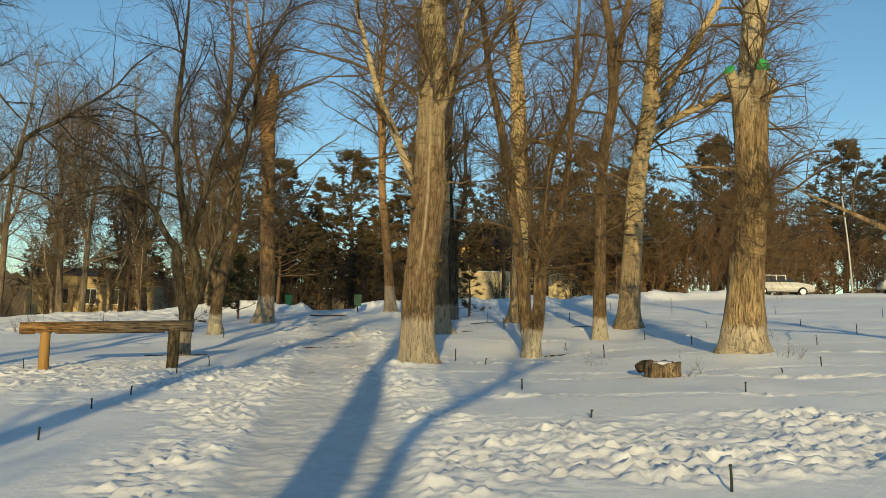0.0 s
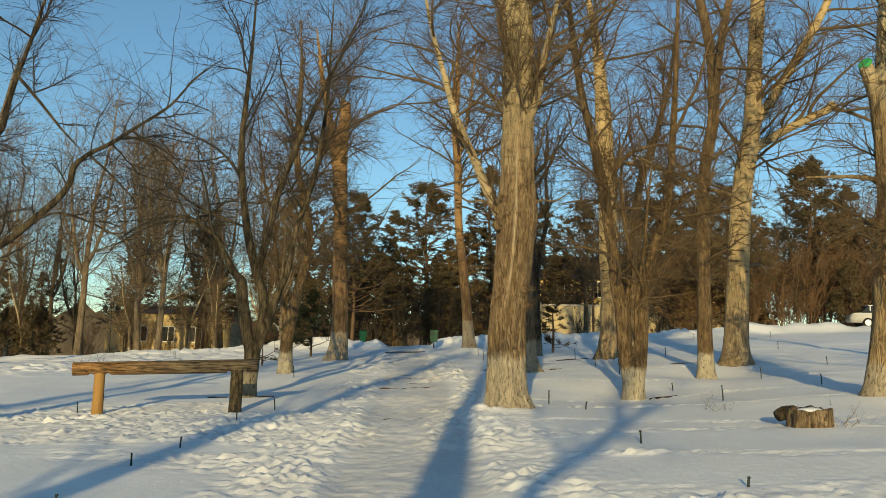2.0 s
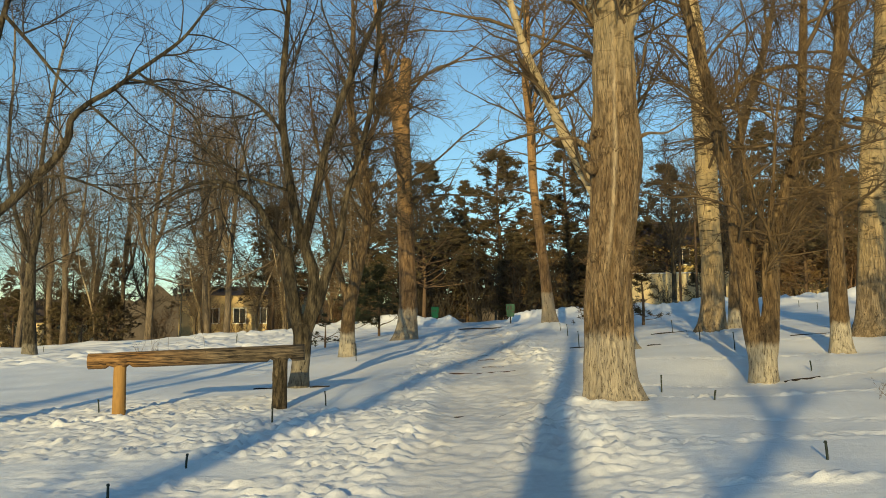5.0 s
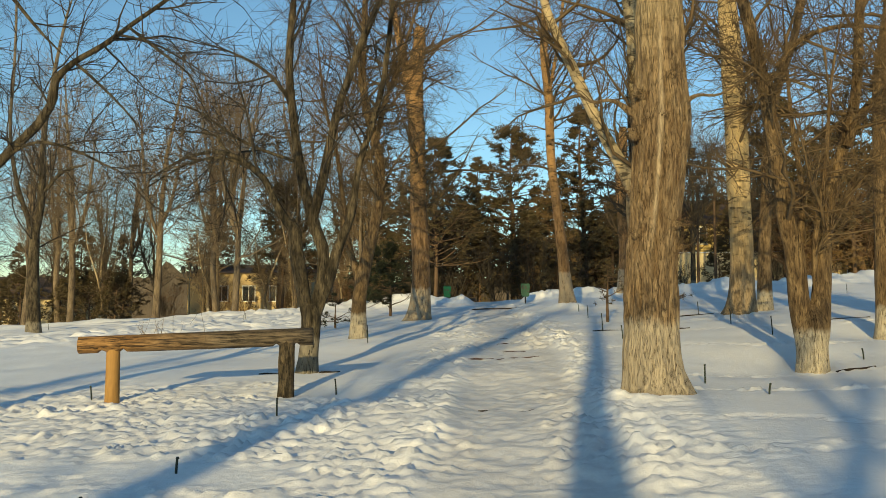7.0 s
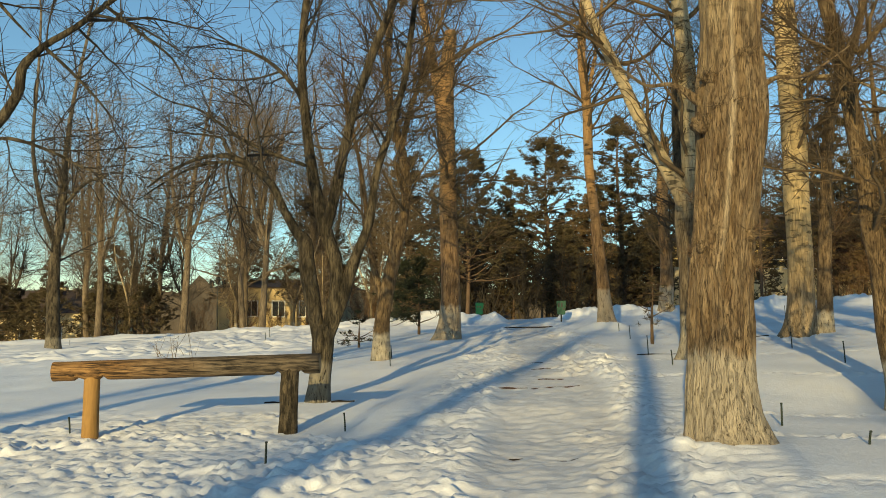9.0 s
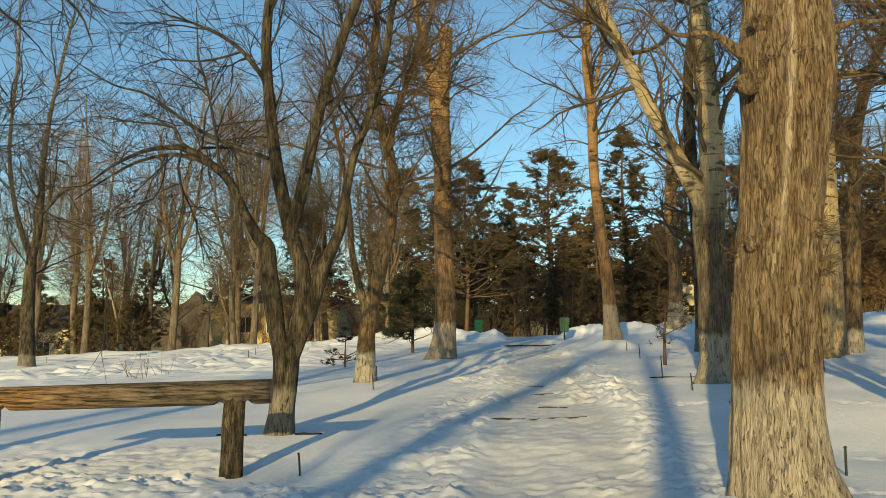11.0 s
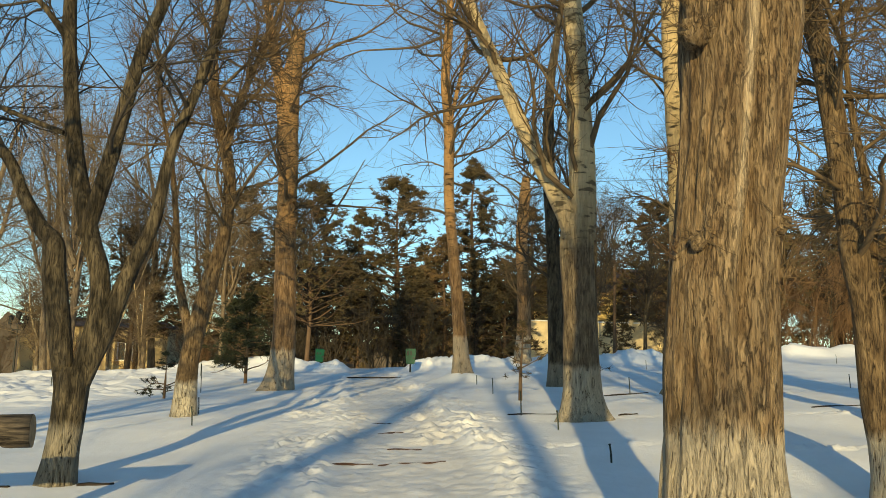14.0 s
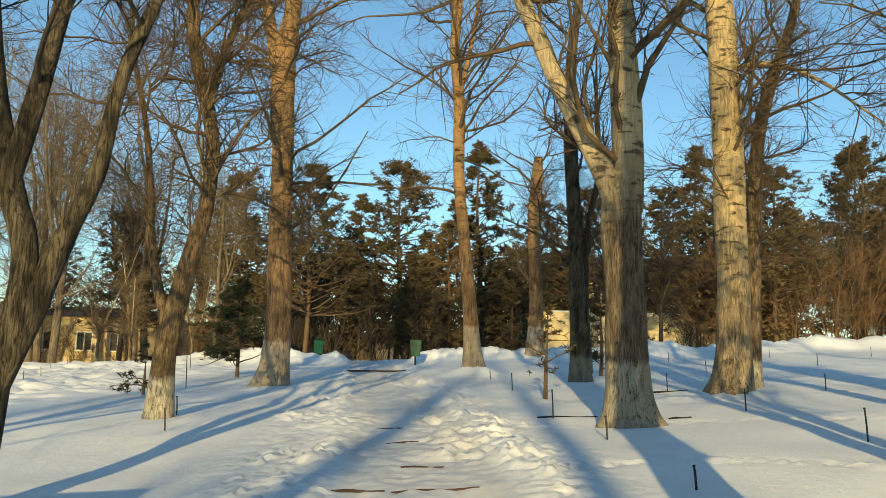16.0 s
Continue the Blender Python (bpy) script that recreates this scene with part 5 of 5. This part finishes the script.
# ---- street, cars, houses ----
M_CAR = plain("silver_car_paint", (0.55, 0.54, 0.51), 0.25, 3, 0.06, 0.0005)
M_TYRE = plain("tyre", (0.02, 0.02, 0.02), 0.85, 20, 0.3)
M_RIM = plain("alloy", (0.5, 0.5, 0.5), 0.35, 10, 0.1, 0.001, (1, 1, 1), 0.8)
M_GLASS = plain("dark_glass", (0.03, 0.035, 0.04), 0.08, 3, 0.2, 0.0)
M_YELLOW = plain("yellow_plaster", (0.62, 0.47, 0.2), 0.9, 1.5, 0.15, 0.004)
M_CREAM = plain("cream_plaster", (0.68, 0.55, 0.32), 0.9, 1.5, 0.15, 0.004)
M_PINK = plain("pale_plaster", (0.52, 0.4, 0.22), 0.9, 1.5, 0.15, 0.004)
M_ROOF = plain("dark_roofing", (0.1, 0.075, 0.065), 0.8, 2, 0.3, 0.02)
M_FRAME = plain("white_frame", (0.7, 0.7, 0.68), 0.6, 8, 0.1)
M_STEEL = plain("galvanised_pole", (0.4, 0.4, 0.38), 0.5, 8, 0.2, 0.001, (1, 1, 1), 0.4)


def car(x, y, turn, kind, label):
    ob = thing("parked_car", (x, y, ground_z(x, y) + 0.02), label, "car", "parked cars", turn)
    L, W = 4.4, 1.7
    side = ((-2.2, 0.35), (-2.2, 0.8), (-2.05, 0.95), (-1.0, 0.98), (1.0, 0.97), (2.0, 0.82), (2.2, 0.6), (2.2, 0.32)) if kind == "sedan" else ((-2.2, 0.4), (-2.2, 0.95), (-2.1, 1.05), (1.0, 1.05), (2.0, 0.98), (2.2, 0.75), (2.2, 0.4))
    bm_ = bmesh.new()
    a = [bm_.verts.new((px, -W / 2, pz_)) for px, pz_ in side]
    b_ = [bm_.verts.new((px, W / 2, pz_)) for px, pz_ in side]
    bm_.faces.new(a)
    bm_.faces.new(list(reversed(b_)))
    for i in range(len(side)):
        j = (i + 1) % len(side)
        bm_.faces.new((a[j], a[i], b_[i], b_[j]))
    bmesh.ops.recalc_face_normals(bm_, faces=bm_.faces[:])
    bmesh.ops.bevel(bm_, geom=bm_.edges[:], offset=0.07, segments=3, affect="EDGES")
    body = part("body", bm_, M_CAR, ob, "", True)
    top = ((-1.75, 0.95), (-1.2, 1.4), (0.25, 1.42), (1.1, 0.96)) if kind == "sedan" else ((-2.15, 1.0), (-2.0, 1.68), (0.4, 1.7), (1.05, 1.03))
    bm_ = bmesh.new()
    a = [bm_.verts.new((px, -W / 2 + (0.06 if pz_ < 1.1 else 0.2), pz_)) for px, pz_ in top]
    b_ = [bm_.verts.new((px, W / 2 - (0.06 if pz_ < 1.1 else 0.2), pz_)) for px, pz_ in top]
    bm_.faces.new(a)
    bm_.faces.new(list(reversed(b_)))
    for i in range(4):
        j = (i + 1) % 4
        bm_.faces.new((a[j], a[i], b_[i], b_[j]))
    bmesh.ops.recalc_face_normals(bm_, faces=bm_.faces[:])
    part("windows", bm_, M_GLASS, ob, "dark tinted glass")
    bm_ = bmesh.new()
    (x0, z0), (x1, z1) = top[1], top[2]
    box(bm_, (x0 + x1) / 2, 0, z1 + 0.01, x1 - x0 + 0.12, W - 0.36, 0.07, 0, 0.03)
    for sgn in (-1, 1):
        for px in (x0 + 0.05, (x0 + x1) / 2 + 0.1, x1):
            box(bm_, px, sgn * (W / 2 - 0.13), 1.19, 0.07, 0.06, 0.44, 0, 0.01)
    part("roof", bm_, M_CAR, ob)
    for wx in (-1.35, 1.35):
        for sgn in (-1, 1):
            bm_ = bmesh.new()
            bmesh.ops.create_cone(bm_, segments=24, cap_ends=True, radius1=0.32, radius2=0.32, depth=0.2, matrix=pose(wx, sgn * (W / 2 - 0.06), 0.32, 90))
            bmesh.ops.bevel(bm_, geom=bm_.edges[:], offset=0.03, segments=2, affect="EDGES")
            w_ = part("wheel", bm_, M_TYRE, ob, "", True)
            bm_ = bmesh.new()
            bmesh.ops.create_cone(bm_, segments=20, cap_ends=True, radius1=0.19, radius2=0.19, depth=0.03, matrix=pose(wx, sgn * (W / 2 + 0.05), 0.32, 90))
            part("rim", bm_, M_RIM, w_)
    for sgn in (-1, 1):
        bm_ = bmesh.new()
        box(bm_, 2.16, sgn * 0.6, 0.68, 0.1, 0.34, 0.12, 0, 0.02)
        part("headlight", bm_, M_RIM, ob)


car(22.9, 58.6, -3, "sedan", "silver saloon car parked behind the snow bank")
car(33.0, 60.0, 170, "van", "silver estate car parked along the road")


def house(name, x, y, w, d, h, roof_h, turn, mat, label, storeys=1, gap=2.6, base_z=None):
    z = ground_z(x, y) - 0.6 if base_z is None else base_z
    ob = thing(name, (x, y, z), label, "house", "", turn)
    bm_ = bmesh.new()
    t = 0.3
    box(bm_, 0, -d / 2 + t / 2, h / 2, w, t, h)
    part("wall", bm_, mat, ob)
    bm_ = bmesh.new()
    box(bm_, 0, d / 2 - t / 2, h / 2, w, t, h)
    part("wall", bm_, mat, ob)
    for sgn in (-1, 1):
        bm_ = bmesh.new()
        box(bm_, sgn * (w / 2 - t / 2), 0, h / 2, t, d - 2 * t - 0.01, h)
        part("wall", bm_, mat, ob)
    bm_ = bmesh.new()
    e = 0.45
    pts = [(-w / 2 - e, -d / 2 - e, h), (w / 2 + e, -d / 2 - e, h), (w / 2 + e, d / 2 + e, h), (-w / 2 - e, d / 2 + e, h), (-w / 2 + d * 0.3, 0, h + roof_h), (w / 2 - d * 0.3, 0, h + roof_h)]
    q = [bm_.verts.new(p) for p in pts]
    for fc in ((0, 1, 5, 4), (1, 2, 5), (2, 3, 4, 5), (3, 0, 4), (3, 2, 1, 0)):
        bm_.faces.new([q[i] for i in fc])
    part("roof", bm_, M_ROOF, ob)
    bm_ = bmesh.new()
    box(bm_, w * 0.2, 0.3, h + roof_h * 0.9, 0.6, 0.6, 1.1, 0, 0.03)
    part("chimney", bm_, mat, ob)
    n_ = int((w - 1.5) / gap)
    for st in range(storeys):
        for i in range(n_):
            cx = (i - (n_ - 1) / 2) * gap
            cz = 1.9 + st * 2.8
            bm_ = bmesh.new()
            box(bm_, cx, -d / 2 - 0.005, cz, 1.1, 0.03, 1.3)
            g = part("window", bm_, M_GLASS, ob)
            bm_ = bmesh.new()
            for dx, dz, sx, sz in ((-0.56, 0, 0.09, 1.42), (0.56, 0, 0.09, 1.42), (0, 0.67, 1.2, 0.09), (0, -0.67, 1.3, 0.1), (0, 0, 0.06, 1.3)):
                box(bm_, cx + dx, -d / 2 - 0.035, cz + dz, sx, 0.05, sz, 0, 0.01)
            part("frame", bm_, M_FRAME, g)
    return ob


house("yellow_house", 10.0, 78, 19, 9, 5.6, 2.4, 0, M_YELLOW, "long yellow plastered house behind the pines", 2, 2.8)
house("low_house", -54, 70, 15, 9, 3.6, 2.0, 12, M_CREAM, "low pale house with a dark hipped roof behind trees", 1, 2.4)
house("pale_house", -32, 77, 11, 8, 3.7, 0.9, 6, M_PINK, "pale yellow plastered house with a low roof behind birches", 1, 2.4, 0.7)
wall = thing("garden_wall", (7.4, 66, ground_z(7.4, 66) - 0.4), "cream plastered garden wall at the wood's edge", "wall")
for k in range(4):
    bm = bmesh.new()
    box(bm, (k - 1.5) * 3.3, 0, 1.45, 3.0, 0.22, 2.9)
    part("panel", bm, M_CREAM, wall)
    bm = bmesh.new()
    box(bm, (k - 1.5) * 3.3, 0, 2.94, 3.0, 0.34, 0.08, 0, 0.01)
    part("coping", bm, M_FRAME, wall)
for k in range(5):
    bm = bmesh.new()
    box(bm, (k - 2) * 3.3, 0, 1.55, 0.3, 0.34, 3.1, 0, 0.02)
    part("pillar", bm, M_CREAM, wall)

lamp = thing("street_lamp", (-31.2, 62, ground_z(-31.2, 62)), "black double-headed park lamp post", "lamp")
v, f = rod([(0, 0, -0.3), (0, 0, 1.5), (0, 0, 3.6)], [0.09, 0.06, 0.045], 10, 0.0, 1)
mesh_object("pole", v, f, M_DARK, lamp)
for sgn in (-1, 0, 1):
    v, f = rod([(0, 0, 3.2), (sgn * 0.35, 0, 3.15), (sgn * 0.5, 0, 3.45 if sgn else 3.7)], [0.03, 0.03, 0.03], 8, 0.0, 1)
    mesh_object("arm", v, f, M_DARK, lamp)
    bm = bmesh.new()
    bmesh.ops.create_cone(bm, segments=8, cap_ends=True, radius1=0.1, radius2=0.19, depth=0.42, matrix=pose(sgn * 0.5, 0, 3.68 if sgn else 3.95))
    bmesh.ops.create_cone(bm, segments=8, cap_ends=True, radius1=0.22, radius2=0.03, depth=0.16, matrix=pose(sgn * 0.5, 0, 3.98 if sgn else 4.25))
    part("lantern", bm, M_DARK, lamp)
pole = thing("street_pole", (31.6, 66, ground_z(31.6, 66)), "leaning grey steel street pole", "pole")
v, f = rod([(0, 0, -0.4), (-0.35, 0, 4.0), (-0.8, 0, 8.0)], [0.09, 0.075, 0.06], 10, 0.0, 1)
mesh_object("shaft", v, f, M_STEEL, pole)
v, f = rod([(-0.8, 0, 7.9), (-0.6, -0.3, 8.3), (-0.2, -0.9, 8.45)], [0.04, 0.035, 0.03], 8, 0.0, 1)
mesh_object("arm", v, f, M_STEEL, pole)
for k, (px, py, h) in enumerate(((5.2, 58, 6.0), (4.4, 60, 6.6))):
    p2 = thing("utility_pole", (px, py, ground_z(px, py)), "thin wooden utility pole among the pines", "pole", "utility poles")
    v, f = rod([(0, 0, -0.3), (0, 0, h)], [0.09, 0.07], 10, 0.002, 5)
    mesh_object("shaft", v, f, M_PINE_BARK, p2)
    bm = bmesh.new()
    box(bm, 0, -0.1, h - 0.4, 1.2, 0.09, 0.09, 0, 0.01)
    part("crossarm", bm, M_PINE_BARK, p2)
for z0, z1, yy in ((15.0, 23.5, 82), (14.2, 22.6, 82.6)):
    P = [(x, yy, z0 + (z1 - z0) * (x + 90) / 180 - 1.2 * math.cos(x / 90 * math.pi / 2)) for x in range(-90, 91, 15)]
    v, f = rod(P, [0.022] * len(P), 5, 0.0, 1, True, 3.0)
    cable = mesh_object("power_cable", v, f, M_DARK)
    tagged(cable, "thin dark power cable sagging across the sky", "cable", "power cables")

# ---- the far treeline ----
tx = np.arange(-220, 220, 0.8)
th = 6.5 + 1.6 * vnoise(tx * 0.11, 0 * tx, 95) + 1.3 * vnoise(tx * 0.4, 0 * tx, 96) + 0.9 * rng.random(len(tx)) + 0.6 * step(tx, -25, -50)
rows_ = [np.stack([tx, 116 + 2 * vnoise(tx * 0.1, 0 * tx, 97), 0 * tx - 3], 1), np.stack([tx, 117 + 2 * vnoise(tx * 0.1, 0 * tx, 97), th + 0.02 * tx], 1), np.stack([tx, 124 + 0 * tx, 0 * tx - 3], 1)]
k_ = len(tx)
F = np.array([(r * k_ + i, r * k_ + i + 1, (r + 1) * k_ + i + 1, (r + 1) * k_ + i) for r in range(2) for i in range(k_ - 1)])
M_FAR = plain("far_wood", (0.075, 0.06, 0.045), 0.95, 0.4, 0.5, 0.2, (1, 1, 0.5))
tagged(mesh_object("backdrop", np.concatenate(rows_), F, M_FAR, None, "", False), "distant brown treeline closing the view", "treeline", kind="structure")
